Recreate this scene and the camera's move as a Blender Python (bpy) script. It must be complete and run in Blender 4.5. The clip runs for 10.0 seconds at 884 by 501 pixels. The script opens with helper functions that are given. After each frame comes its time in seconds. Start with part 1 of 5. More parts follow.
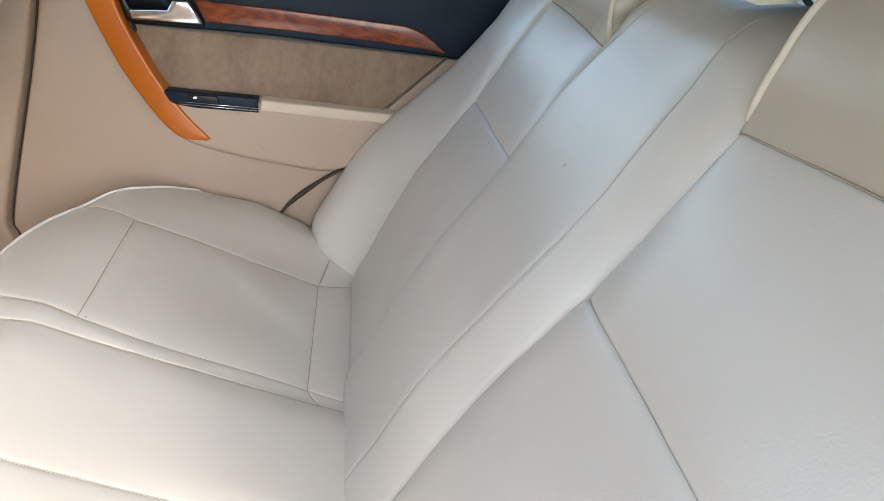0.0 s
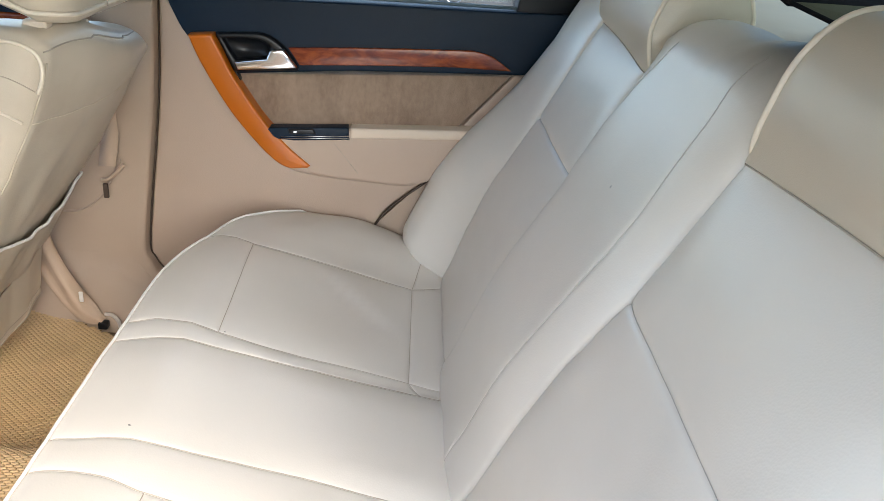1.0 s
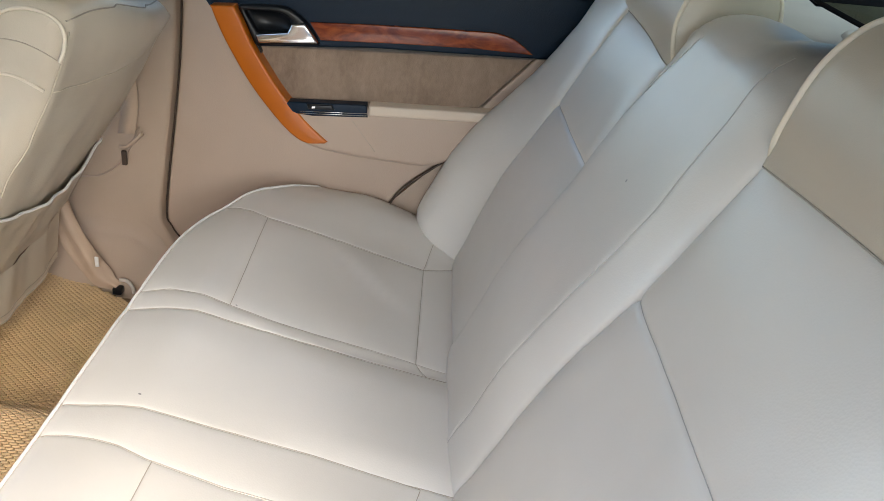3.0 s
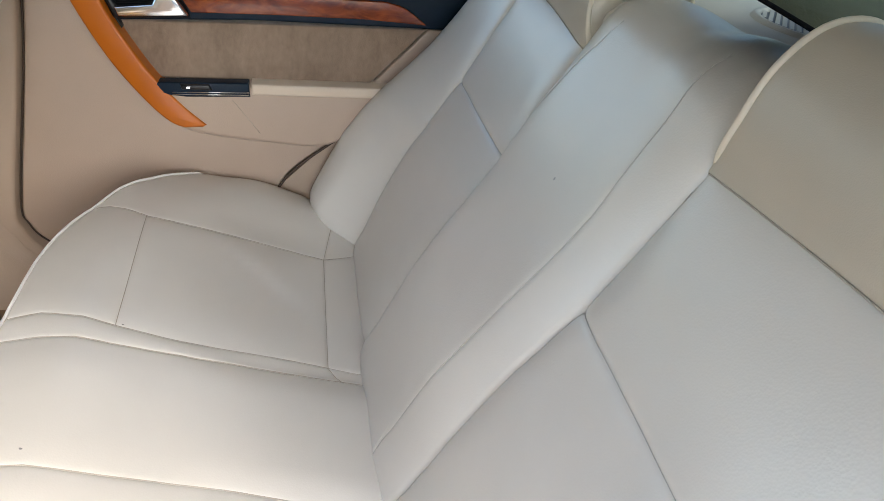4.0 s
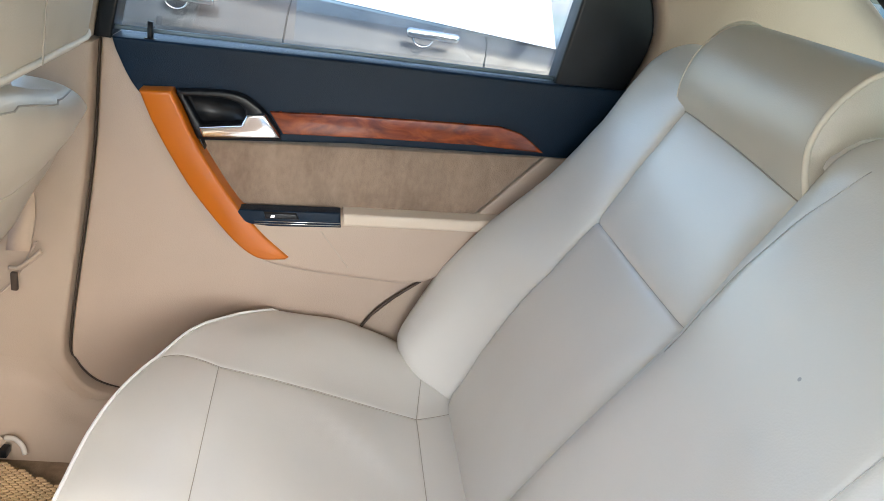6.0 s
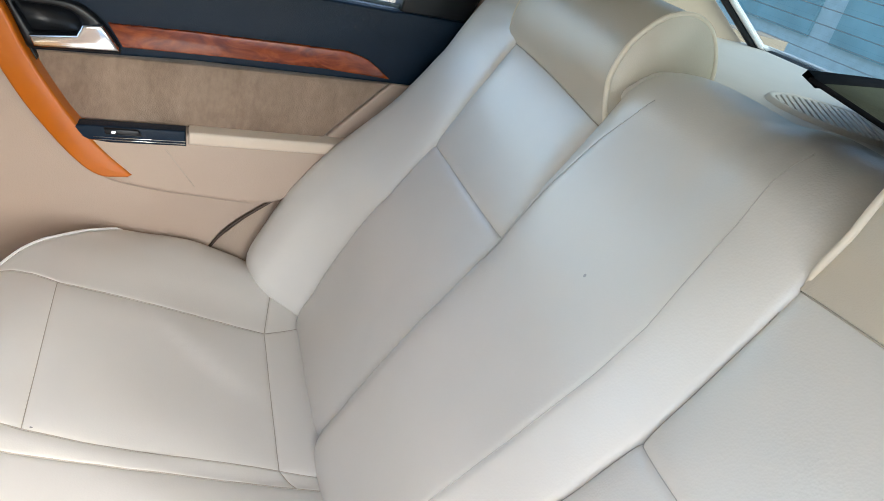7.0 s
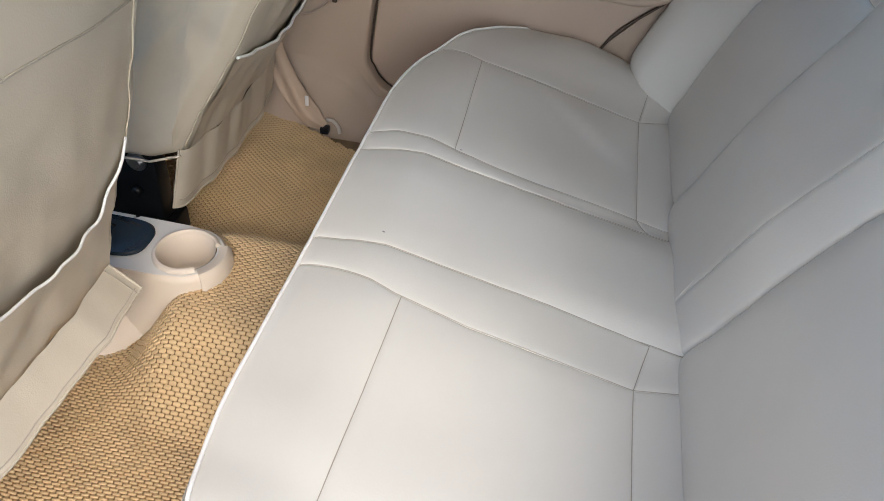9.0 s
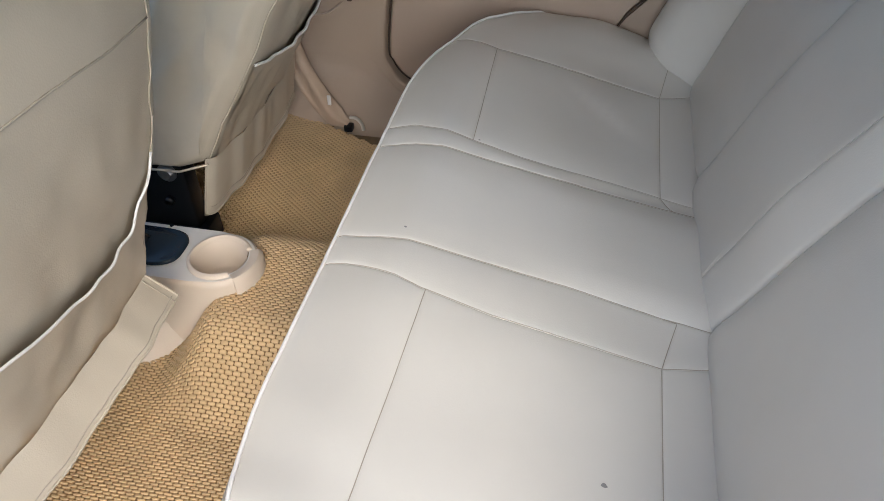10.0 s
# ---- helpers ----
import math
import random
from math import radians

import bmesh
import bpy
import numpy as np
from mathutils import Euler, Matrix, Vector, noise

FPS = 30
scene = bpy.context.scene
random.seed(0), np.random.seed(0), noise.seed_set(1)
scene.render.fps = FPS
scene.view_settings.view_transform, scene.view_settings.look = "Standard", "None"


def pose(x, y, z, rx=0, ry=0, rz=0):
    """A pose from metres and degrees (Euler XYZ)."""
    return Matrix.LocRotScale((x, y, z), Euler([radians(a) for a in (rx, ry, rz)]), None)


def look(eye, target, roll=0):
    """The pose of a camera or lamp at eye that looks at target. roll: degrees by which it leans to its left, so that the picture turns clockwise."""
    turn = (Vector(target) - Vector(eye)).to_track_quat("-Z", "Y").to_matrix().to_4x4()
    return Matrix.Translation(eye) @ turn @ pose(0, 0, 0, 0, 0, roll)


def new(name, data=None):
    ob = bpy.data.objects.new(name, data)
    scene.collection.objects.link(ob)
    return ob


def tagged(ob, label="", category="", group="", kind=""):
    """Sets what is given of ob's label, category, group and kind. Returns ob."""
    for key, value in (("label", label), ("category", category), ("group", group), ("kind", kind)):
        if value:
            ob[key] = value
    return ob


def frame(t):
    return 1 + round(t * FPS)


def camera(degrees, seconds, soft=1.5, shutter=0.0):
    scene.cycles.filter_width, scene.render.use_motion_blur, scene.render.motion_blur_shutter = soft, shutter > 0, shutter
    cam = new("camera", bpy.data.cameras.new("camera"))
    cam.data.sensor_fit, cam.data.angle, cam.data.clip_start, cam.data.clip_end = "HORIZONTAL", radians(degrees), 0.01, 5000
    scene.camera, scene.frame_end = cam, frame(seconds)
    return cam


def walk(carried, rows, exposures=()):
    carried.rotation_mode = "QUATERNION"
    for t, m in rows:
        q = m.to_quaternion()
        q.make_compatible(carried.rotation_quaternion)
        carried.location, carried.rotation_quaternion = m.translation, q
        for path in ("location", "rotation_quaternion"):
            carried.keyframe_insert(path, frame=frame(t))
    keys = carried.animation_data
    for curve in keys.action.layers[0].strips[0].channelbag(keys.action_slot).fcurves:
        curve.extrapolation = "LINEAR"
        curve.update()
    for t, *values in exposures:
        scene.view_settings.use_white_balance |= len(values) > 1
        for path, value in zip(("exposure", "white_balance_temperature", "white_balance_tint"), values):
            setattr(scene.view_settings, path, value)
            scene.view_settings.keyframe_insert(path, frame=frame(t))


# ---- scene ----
cam = camera(61.64, 10.0, soft=0.75)
PATH = [
    (0.0, pose(-0.079, -0.680, 0.968, 65.43, -11.86, -5.87)),
    (0.5, pose(-0.097, -0.745, 1.050, 64.30, -6.60, -4.97)),
    (1.0, pose(-0.083, -0.797, 1.070, 63.31, -5.39, -1.07)),
    (1.5, pose(-0.071, -0.848, 1.090, 62.99, -4.19, 0.24)),
    (2.0, pose(-0.065, -0.881, 1.086, 62.64, -5.47, 1.28)),
    (2.2, pose(-0.073, -0.887, 1.076, 61.91, -6.62, 3.02)),
    (3.3, pose(-0.090, -0.757, 1.093, 60.53, -7.82, -1.88)),
    (3.5, pose(-0.115, -0.744, 1.104, 59.71, -8.10, -5.30)),
    (4.0, pose(-0.134, -0.697, 1.101, 58.62, -9.05, -9.10)),
    (4.5, pose(-0.181, -0.660, 1.088, 56.90, -9.26, -7.60)),
    (5.0, pose(-0.193, -0.561, 1.042, 58.18, -11.17, -5.12)),
    (5.2, pose(-0.198, -0.496, 1.044, 62.22, -9.86, -5.63)),
    (6.3, pose(-0.250, -0.466, 1.059, 66.10, -9.98, -7.42)),
    (6.5, pose(-0.232, -0.476, 1.056, 65.74, -10.77, -9.40)),
    (7.0, pose(-0.221, -0.538, 1.066, 63.03, -14.64, -15.83)),
    (7.5, pose(-0.193, -0.592, 1.081, 56.15, -11.61, -13.39)),
    (8.0, pose(-0.188, -0.685, 1.092, 54.08, -10.46, -5.63)),
    (8.5, pose(-0.180, -0.747, 1.081, 52.49, -7.89, 2.66)),
    (9.0, pose(-0.205, -0.786, 1.053, 48.73, -3.47, 11.94)),
    (9.5, pose(-0.201, -0.792, 1.059, 46.59, 1.12, 15.02)),
    (10.0, pose(-0.181, -0.788, 1.068, 47.71, 1.28, 11.88)),
]
walk(cam, PATH, exposures=[(0.0, 2.32, 6480, 8), (1.0, 2.34, 6480, 8), (2.0, 2.11, 6480, 8), (3.5, 2.08, 6480, 8), (4.4, 2.24, 6480, 8), (5.0, 2.3, 6480, 8), (6.3, 2.76, 6480, 8), (7.0, 2.65, 6480, 8), (7.5, 2.4, 6480, 8), (8.0, 2.13, 6480, 8), (8.5, 1.66, 6060, 7), (9.2, 1.63, 6060, 7), (10.0, 1.5, 6060, 7)])

# ---- light ----
world = bpy.data.worlds.new("sky")
scene.world = world
world.use_nodes = True
wn = world.node_tree.nodes
sky = wn.new("ShaderNodeTexSky")
sky.sky_type = "NISHITA"
sky.sun_disc = False
sky.sun_elevation = radians(40)
sky.sun_rotation = radians(150)
sky.air_density, sky.dust_density, sky.ozone_density = 1.0, 2.5, 0.7
wn["Background"].inputs["Strength"].default_value = 0.15
world.node_tree.links.new(sky.outputs["Color"], wn["Background"].inputs["Color"])

sun_data = bpy.data.lights.new("sun", "SUN")
sun_data.energy, sun_data.angle, sun_data.color = 0.36, radians(40), (0.98, 0.99, 1.0)
sun = new("sun", sun_data)
sun.matrix_world = look((0.22, -1.60, 0.86), (0, 0, 0))


# ---- materials ----
def material(name, color, rough=0.5, metal=0.0, var=0.08, var_scale=6.0, grain=0.0, grain_scale=300.0,
             stain=None, stain_scale=3.0, stain_amount=0.3, coat=0.0, sheen=0.0, ior=1.45):
    m = bpy.data.materials.new(name)
    m.use_nodes = True
    n, l = m.node_tree.nodes, m.node_tree.links
    b = n["Principled BSDF"]
    b.inputs["Metallic"].default_value = metal
    b.inputs["IOR"].default_value = ior
    b.inputs["Coat Weight"].default_value = coat
    b.inputs["Coat Roughness"].default_value = 0.12
    b.inputs["Sheen Weight"].default_value = sheen
    b.inputs["Sheen Roughness"].default_value = 0.5
    tc = n.new("ShaderNodeTexCoord")
    big = n.new("ShaderNodeTexNoise")
    big.inputs["Scale"].default_value, big.inputs["Detail"].default_value = var_scale, 6.0
    l.new(tc.outputs["Object"], big.inputs["Vector"])
    ramp = n.new("ShaderNodeValToRGB")
    ramp.color_ramp.elements[0].position, ramp.color_ramp.elements[1].position = 0.3, 0.7
    ramp.color_ramp.elements[0].color = (*[c * (1 - var) for c in color], 1)
    ramp.color_ramp.elements[1].color = (*[min(1, c * (1 + var)) for c in color], 1)
    l.new(big.outputs["Fac"], ramp.inputs["Fac"])
    out = ramp.outputs["Color"]
    if stain:
        sn = n.new("ShaderNodeTexNoise")
        sn.inputs["Scale"].default_value, sn.inputs["Detail"].default_value = stain_scale, 8.0
        l.new(tc.outputs["Object"], sn.inputs["Vector"])
        mr = n.new("ShaderNodeMapRange")
        mr.inputs["From Min"].default_value, mr.inputs["From Max"].default_value = 0.5, 0.75
        mr.inputs["To Max"].default_value = stain_amount
        l.new(sn.outputs["Fac"], mr.inputs["Value"])
        mix = n.new("ShaderNodeMix")
        mix.data_type = "RGBA"
        mix.inputs["B"].default_value = (*stain, 1)
        l.new(mr.outputs["Result"], mix.inputs["Factor"])
        l.new(out, mix.inputs["A"])
        out = mix.outputs["Result"]
    l.new(out, b.inputs["Base Color"])
    rr = n.new("ShaderNodeMapRange")
    rr.inputs["To Min"].default_value, rr.inputs["To Max"].default_value = rough * 0.85, min(1, rough * 1.15)
    l.new(big.outputs["Fac"], rr.inputs["Value"])
    l.new(rr.outputs["Result"], b.inputs["Roughness"])
    if grain > 0:
        v = n.new("ShaderNodeTexVoronoi")
        v.inputs["Scale"].default_value = grain_scale
        l.new(tc.outputs["Object"], v.inputs["Vector"])
        bump = n.new("ShaderNodeBump")
        bump.inputs["Strength"].default_value, bump.inputs["Distance"].default_value = grain, 0.001
        l.new(v.outputs["Distance"], bump.inputs["Height"])
        l.new(bump.outputs["Normal"], b.inputs["Normal"])
    return m


M_LEATHER = material("seat_leather", (0.703, 0.670, 0.610), 0.335, ior=1.80, var=0.04, grain=0.09, grain_scale=480, stain=(0.58, 0.53, 0.46), stain_amount=0.3)
M_HEAD = material("headrest_leather", (0.54, 0.49, 0.402), 0.36, ior=1.62, var=0.04, grain=0.12, grain_scale=750)
# the brown blotches paint in the shade of crumples in the leather
M_FRONT = material("front_seat_leather", (0.585, 0.522, 0.420), 0.36, var=0.05, grain=0.12, grain_scale=520, stain=(0.36, 0.29, 0.21), stain_scale=7.0, stain_amount=0.4)
M_PIPE = material("piping_cream", (0.74, 0.67, 0.55), 0.5, var=0.05)
M_PIPE_W = material("piping_white", (0.88, 0.86, 0.83), 0.5, var=0.05)
M_THREAD = material("stitch_thread", (0.44, 0.39, 0.32), 0.8, var=0.1)
M_STITCH = material("pale_thread", (0.50, 0.475, 0.43), 0.7, var=0.1)
M_INK = material("ink", (0.25, 0.24, 0.235), 0.6, var=0.1)
M_SMUDGE = material("grey_smudge", (0.42, 0.41, 0.39), 0.6, var=0.1)
M_BOOT = material("boot_leather", (0.014, 0.024, 0.036), 0.20, var=0.1, grain=0.15, grain_scale=600)
M_TRIMPALE = material("console_pale", (0.70, 0.66, 0.60), 0.45, var=0.03, grain=0.1, grain_scale=700)
M_TAN = material("tan_plastic", (0.50, 0.388, 0.302), 0.5, var=0.04, grain=0.2, grain_scale=500)
M_BEIGE = material("beige_plastic", (0.64, 0.52, 0.39), 0.5, var=0.04, grain=0.15, grain_scale=500)
M_PILLAR = material("pillar_plastic", (0.47, 0.366, 0.277), 0.6, var=0.04, grain=0.2, grain_scale=500)
M_SHELF = material("shelf_felt", (0.66, 0.61, 0.54), 0.8, var=0.05, grain=0.2, grain_scale=600)
M_NAVY = material("dark_plastic", (0.003, 0.014, 0.031), 0.40, var=0.10, grain=0.28, grain_scale=800, ior=1.34)
M_BLACK = material("black_plastic", (0.005, 0.006, 0.008), 0.36, var=0.15)
M_ORANGE = material("orange_lacquer", (0.52, 0.130, 0.004), 0.3, var=0.08, coat=0.3)
M_CHROME = material("chrome", (0.75, 0.74, 0.73), 0.12, metal=1.0, var=0.03)
M_STEEL = material("dull_steel", (0.4, 0.4, 0.42), 0.35, metal=1.0, var=0.1)
M_WEB = material("seat_belt_webbing", (0.54, 0.41, 0.30), 0.45, var=0.1, grain=0.3, grain_scale=900)
M_MAT = material("mat_tan", (0.66, 0.475, 0.265), 0.42, var=0.14, var_scale=9, grain=0.2, grain_scale=700)
# the mat's tan darkened, so the shade between lozenges is in the colour
M_MATSHADE = material("mat_groove_shade", (0.26, 0.165, 0.072), 0.8, var=0.15)
M_CARPET = material("carpet_tan", (0.27, 0.19, 0.12), 1.0, var=0.2, var_scale=60, grain=0.5, grain_scale=900)
M_RUBBER = material("rubber_seal", (0.07, 0.047, 0.033), 0.6, var=0.1)
M_MOULD = material("grey_moulding", (0.20, 0.26, 0.30), 0.35, var=0.1)
M_PAD = material("pale_beige_pad", (0.70, 0.585, 0.46), 0.4, var=0.03, grain=0.15, grain_scale=500)
M_CONSOLE = material("console_beige", (0.67, 0.575, 0.47), 0.45, var=0.03, grain=0.12, grain_scale=600)
M_ROOF = material("headliner", (0.52, 0.485, 0.43), 0.95, var=0.04, grain=0.2, grain_scale=500)
M_PAINT = material("silver_paint", (0.5, 0.5, 0.5), 0.3, metal=0.3, var=0.02, coat=0.5)
M_CARPAINT = material("dark_car_paint", (0.030, 0.033, 0.037), 0.32, var=0.3, coat=0.2, ior=1.38, stain=(0.2, 0.19, 0.18), stain_scale=5, stain_amount=0.25)
M_WHITE = material("white_paint", (0.8, 0.8, 0.8), 0.35, var=0.02, coat=0.5)
M_ASPHALT = material("paving", (0.30, 0.29, 0.27), 0.9, var=0.25, var_scale=20, grain=0.8, grain_scale=90)
M_CONCRETE = material("pale_concrete", (0.66, 0.74, 0.75), 0.85, var=0.1, grain=0.3, grain_scale=60)
M_MIRRORGLASS = material("sky_mirroring_glass", (0.82, 0.85, 0.88), 0.08, metal=1.0, var=0.05)
M_MESH = material("shade_mesh", (0.11, 0.112, 0.078), 0.95, var=0.15, ior=1.12, grain=0.8, grain_scale=330)
M_CLOTH = material("black_cloth", (0.012, 0.012, 0.014), 1.0, var=0.1, ior=1.12)
M_BLUEGLASS = material("facade_glass", (0.30, 0.50, 0.55), 0.15, var=0.2, var_scale=1.5)


def wood_material():
    m = material("burl_wood", (0.22, 0.045, 0.012), 0.20, var=0.1, coat=0.4, ior=1.38)
    n, l = m.node_tree.nodes, m.node_tree.links
    tc = n.new("ShaderNodeTexCoord")
    mp = n.new("ShaderNodeMapping")
    mp.inputs["Scale"].default_value = (7, 7, 16)
    noi = n.new("ShaderNodeTexNoise")
    noi.inputs["Scale"].default_value, noi.inputs["Detail"].default_value, noi.inputs["Distortion"].default_value = 2.6, 8, 1.8
    ramp = n.new("ShaderNodeValToRGB")
    e = ramp.color_ramp.elements
    e[0].position, e[0].color = 0.30, (0.12, 0.018, 0.005, 1)
    e[1].position, e[1].color = 0.72, (0.36, 0.078, 0.015, 1)
    mid = e.new(0.48)
    mid.color = (0.22, 0.038, 0.008, 1)
    l.new(tc.outputs["Object"], mp.inputs["Vector"])
    l.new(mp.outputs["Vector"], noi.inputs["Vector"])
    l.new(noi.outputs["Fac"], ramp.inputs["Fac"])
    l.new(ramp.outputs["Color"], n["Principled BSDF"].inputs["Base Color"])
    return m


def suede_material():
    m = material("suede", (0.33, 0.23, 0.145), 0.95, var=0.1, sheen=0.4, grain=0.4, grain_scale=500)
    n, l = m.node_tree.nodes, m.node_tree.links
    tc = n.new("ShaderNodeTexCoord")
    mp = n.new("ShaderNodeMapping")
    mp.inputs["Scale"].default_value = (1.3, 1.0, 0.7)
    a = n.new("ShaderNodeTexNoise")
    a.inputs["Scale"].default_value, a.inputs["Detail"].default_value, a.inputs["Distortion"].default_value = 11, 7, 0.6
    f = n.new("ShaderNodeTexNoise")
    f.inputs["Scale"].default_value, f.inputs["Detail"].default_value = 95, 4
    mx = n.new("ShaderNodeMath")
    mx.operation = "MULTIPLY_ADD"
    mx.inputs[1].default_value = 0.38
    ramp = n.new("ShaderNodeValToRGB")
    e = ramp.color_ramp.elements
    e[0].position, e[0].color = 0.36, (0.175, 0.119, 0.080, 1)
    e[1].position, e[1].color = 1.04, (0.43, 0.312, 0.226, 1)
    l.new(tc.outputs["Object"], mp.inputs["Vector"])
    l.new(mp.outputs["Vector"], a.inputs["Vector"])
    l.new(mp.outputs["Vector"], f.inputs["Vector"])
    l.new(f.outputs["Fac"], mx.inputs[0])
    l.new(a.outputs["Fac"], mx.inputs[2])
    l.new(mx.outputs["Value"], ramp.inputs["Fac"])
    l.new(ramp.outputs["Color"], n["Principled BSDF"].inputs["Base Color"])
    return m


def glass_material(name, tint, gloss=0.06):
    """A thin pane: it lets tinted light straight through and mirrors a little."""
    m = bpy.data.materials.new(name)
    m.use_nodes = True
    n, l = m.node_tree.nodes, m.node_tree.links
    n.remove(n["Principled BSDF"])
    tr, gl, mx = n.new("ShaderNodeBsdfTransparent"), n.new("ShaderNodeBsdfGlossy"), n.new("ShaderNodeMixShader")
    tr.inputs["Color"].default_value = (*tint, 1)
    gl.inputs["Roughness"].default_value = 0.02
    mx.inputs["Fac"].default_value = gloss
    l.new(tr.outputs[0], mx.inputs[1])
    l.new(gl.outputs[0], mx.inputs[2])
    l.new(mx.outputs[0], n["Material Output"].inputs["Surface"])
    return m


def shaded_leather():
    """The seat leather with the soft shade at the top of the middle panel painted into its colour."""
    m = M_LEATHER.copy()
    m.name = "shaded_leather"
    n, l = m.node_tree.nodes, m.node_tree.links
    b = n["Principled BSDF"]
    old = b.inputs["Base Color"].links[0].from_socket
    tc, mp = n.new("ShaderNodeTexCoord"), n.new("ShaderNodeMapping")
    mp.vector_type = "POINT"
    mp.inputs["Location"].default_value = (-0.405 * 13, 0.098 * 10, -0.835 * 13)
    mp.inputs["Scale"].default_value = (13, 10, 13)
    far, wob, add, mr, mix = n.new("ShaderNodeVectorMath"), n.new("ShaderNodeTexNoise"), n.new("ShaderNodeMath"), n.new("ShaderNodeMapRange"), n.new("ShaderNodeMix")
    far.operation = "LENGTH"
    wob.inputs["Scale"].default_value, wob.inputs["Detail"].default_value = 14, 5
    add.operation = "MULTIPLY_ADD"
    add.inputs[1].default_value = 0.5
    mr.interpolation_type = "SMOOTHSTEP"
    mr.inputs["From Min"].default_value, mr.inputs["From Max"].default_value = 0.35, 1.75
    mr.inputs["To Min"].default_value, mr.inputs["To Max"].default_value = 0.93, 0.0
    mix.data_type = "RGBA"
    # near-black brown that stands in for the shade beside the headrest
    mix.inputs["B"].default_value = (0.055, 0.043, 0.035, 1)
    l.new(tc.outputs["Object"], mp.inputs["Vector"])
    l.new(mp.outputs["Vector"], far.inputs[0])
    l.new(tc.outputs["Object"], wob.inputs["Vector"])
    l.new(wob.outputs["Fac"], add.inputs[0])
    l.new(far.outputs["Value"], add.inputs[2])
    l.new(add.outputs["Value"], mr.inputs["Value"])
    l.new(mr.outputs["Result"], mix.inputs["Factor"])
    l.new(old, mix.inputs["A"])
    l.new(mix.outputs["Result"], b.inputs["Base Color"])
    return m


M_TOPSHADE = shaded_leather()
M_WOOD = wood_material()
M_SUEDE = suede_material()
M_GLASS = glass_material("side_glass", (0.9, 0.93, 0.93), 0.11)
# dark tint chosen to dim what comes in past the near front seat
M_GLASS_N = glass_material("tinted_side_glass", (0.30, 0.32, 0.32))
M_GLASS_R = glass_material("rear_glass", (0.25, 0.32, 0.33))


# ---- building helpers ----
def thing(name, label, category, at=(0, 0, 0), group="", kind=""):
    ob = new(name)
    ob.empty_display_size = 0.05
    ob.location = at
    return tagged(ob, label, category, group, kind)


def part(name, bm, mat, parent=None, label="", smooth=True):
    me = bpy.data.meshes.new(name)
    for f in bm.faces:
        f.smooth = smooth
    bm.to_mesh(me)
    bm.free()
    me.materials.append(mat)
    ob = new(name, me)
    if parent:
        ob.parent = parent
        p, off = parent, Vector()
        while p:
            off += p.location
            p = p.parent
        for v in me.vertices:
            v.co -= off
    if label:
        ob["label"] = label
    return ob


def raw(verts, faces):
    bm = bmesh.new()
    vs = [bm.verts.new(v) for v in verts]
    for f in faces:
        try:
            bm.faces.new([vs[i] for i in f])
        except ValueError:
            pass
    return bm


def sharp(bm, angle=40):
    """Split edges that are sharper than the angle, so that smooth shading keeps them crisp."""
    es = [e for e in bm.edges if len(e.link_faces) == 2 and e.calc_face_angle(0) > radians(angle)]
    bmesh.ops.split_edges(bm, edges=es)
    return bm


def prism(poly, y0, y1, bevel=0.004, seg=3):
    """A slab in the plane of a side door: an outline in x and z, from its inner face at y0 to its back at y1."""
    bm = bmesh.new()
    a = [bm.verts.new((x, y0, z)) for x, z in poly]
    b = [bm.verts.new((x, y1, z)) for x, z in poly]
    n = len(poly)
    front = bm.faces.new(a)
    bm.faces.new(b[::-1])
    for i in range(n):
        bm.faces.new((a[i], b[i], b[(i + 1) % n], a[(i + 1) % n]))
    bmesh.ops.recalc_face_normals(bm, faces=bm.faces)
    if bevel:
        bmesh.ops.bevel(bm, geom=list(front.edges), offset=bevel, segments=seg, profile=0.5, affect="EDGES", clamp_overlap=True)
    return sharp(bm)


def box(lo, hi, bevel=0.006, seg=2):
    bm = bmesh.new()
    bmesh.ops.create_cube(bm, size=1)
    for v in bm.verts:
        v.co = Vector([lo[i] + (v.co[i] + 0.5) * (hi[i] - lo[i]) for i in range(3)])
    if bevel:
        bmesh.ops.bevel(bm, geom=list(bm.edges), offset=bevel, segments=seg, affect="EDGES", profile=0.5)
    return sharp(bm)


def tube(pts, r, n=8, closed=False, r2=None):
    """A round cord along points; r2 flattens it."""
    pts = [Vector(p) for p in pts]
    verts, faces = [], []
    k = len(pts)
    side = None
    for i, p in enumerate(pts):
        d = (pts[(i + 1) % k] - pts[i - 1]) if closed or 0 < i < k - 1 else (pts[1] - pts[0] if i == 0 else pts[-1] - pts[-2])
        d.normalize()
        if side is None:
            side = d.cross(Vector((0, 0, 1)) if abs(d.z) < 0.9 else Vector((1, 0, 0)))
        side = (side - d * side.dot(d)).normalized()
        up = d.cross(side)
        for j in range(n):
            a = 2 * math.pi * j / n
            verts.append(p + side * (r * math.cos(a)) + up * ((r2 or r) * math.sin(a)))
    for i in range(k if closed else k - 1):
        for j in range(n):
            a, b = i * n + j, i * n + (j + 1) % n
            c, d_ = ((i + 1) % k) * n + (j + 1) % n, ((i + 1) % k) * n + j
            faces.append((a, d_, c, b))
    if not closed:
        faces.append(tuple(range(n)))
        faces.append(tuple(range((k - 1) * n, k * n))[::-1])
    return raw(verts, faces)


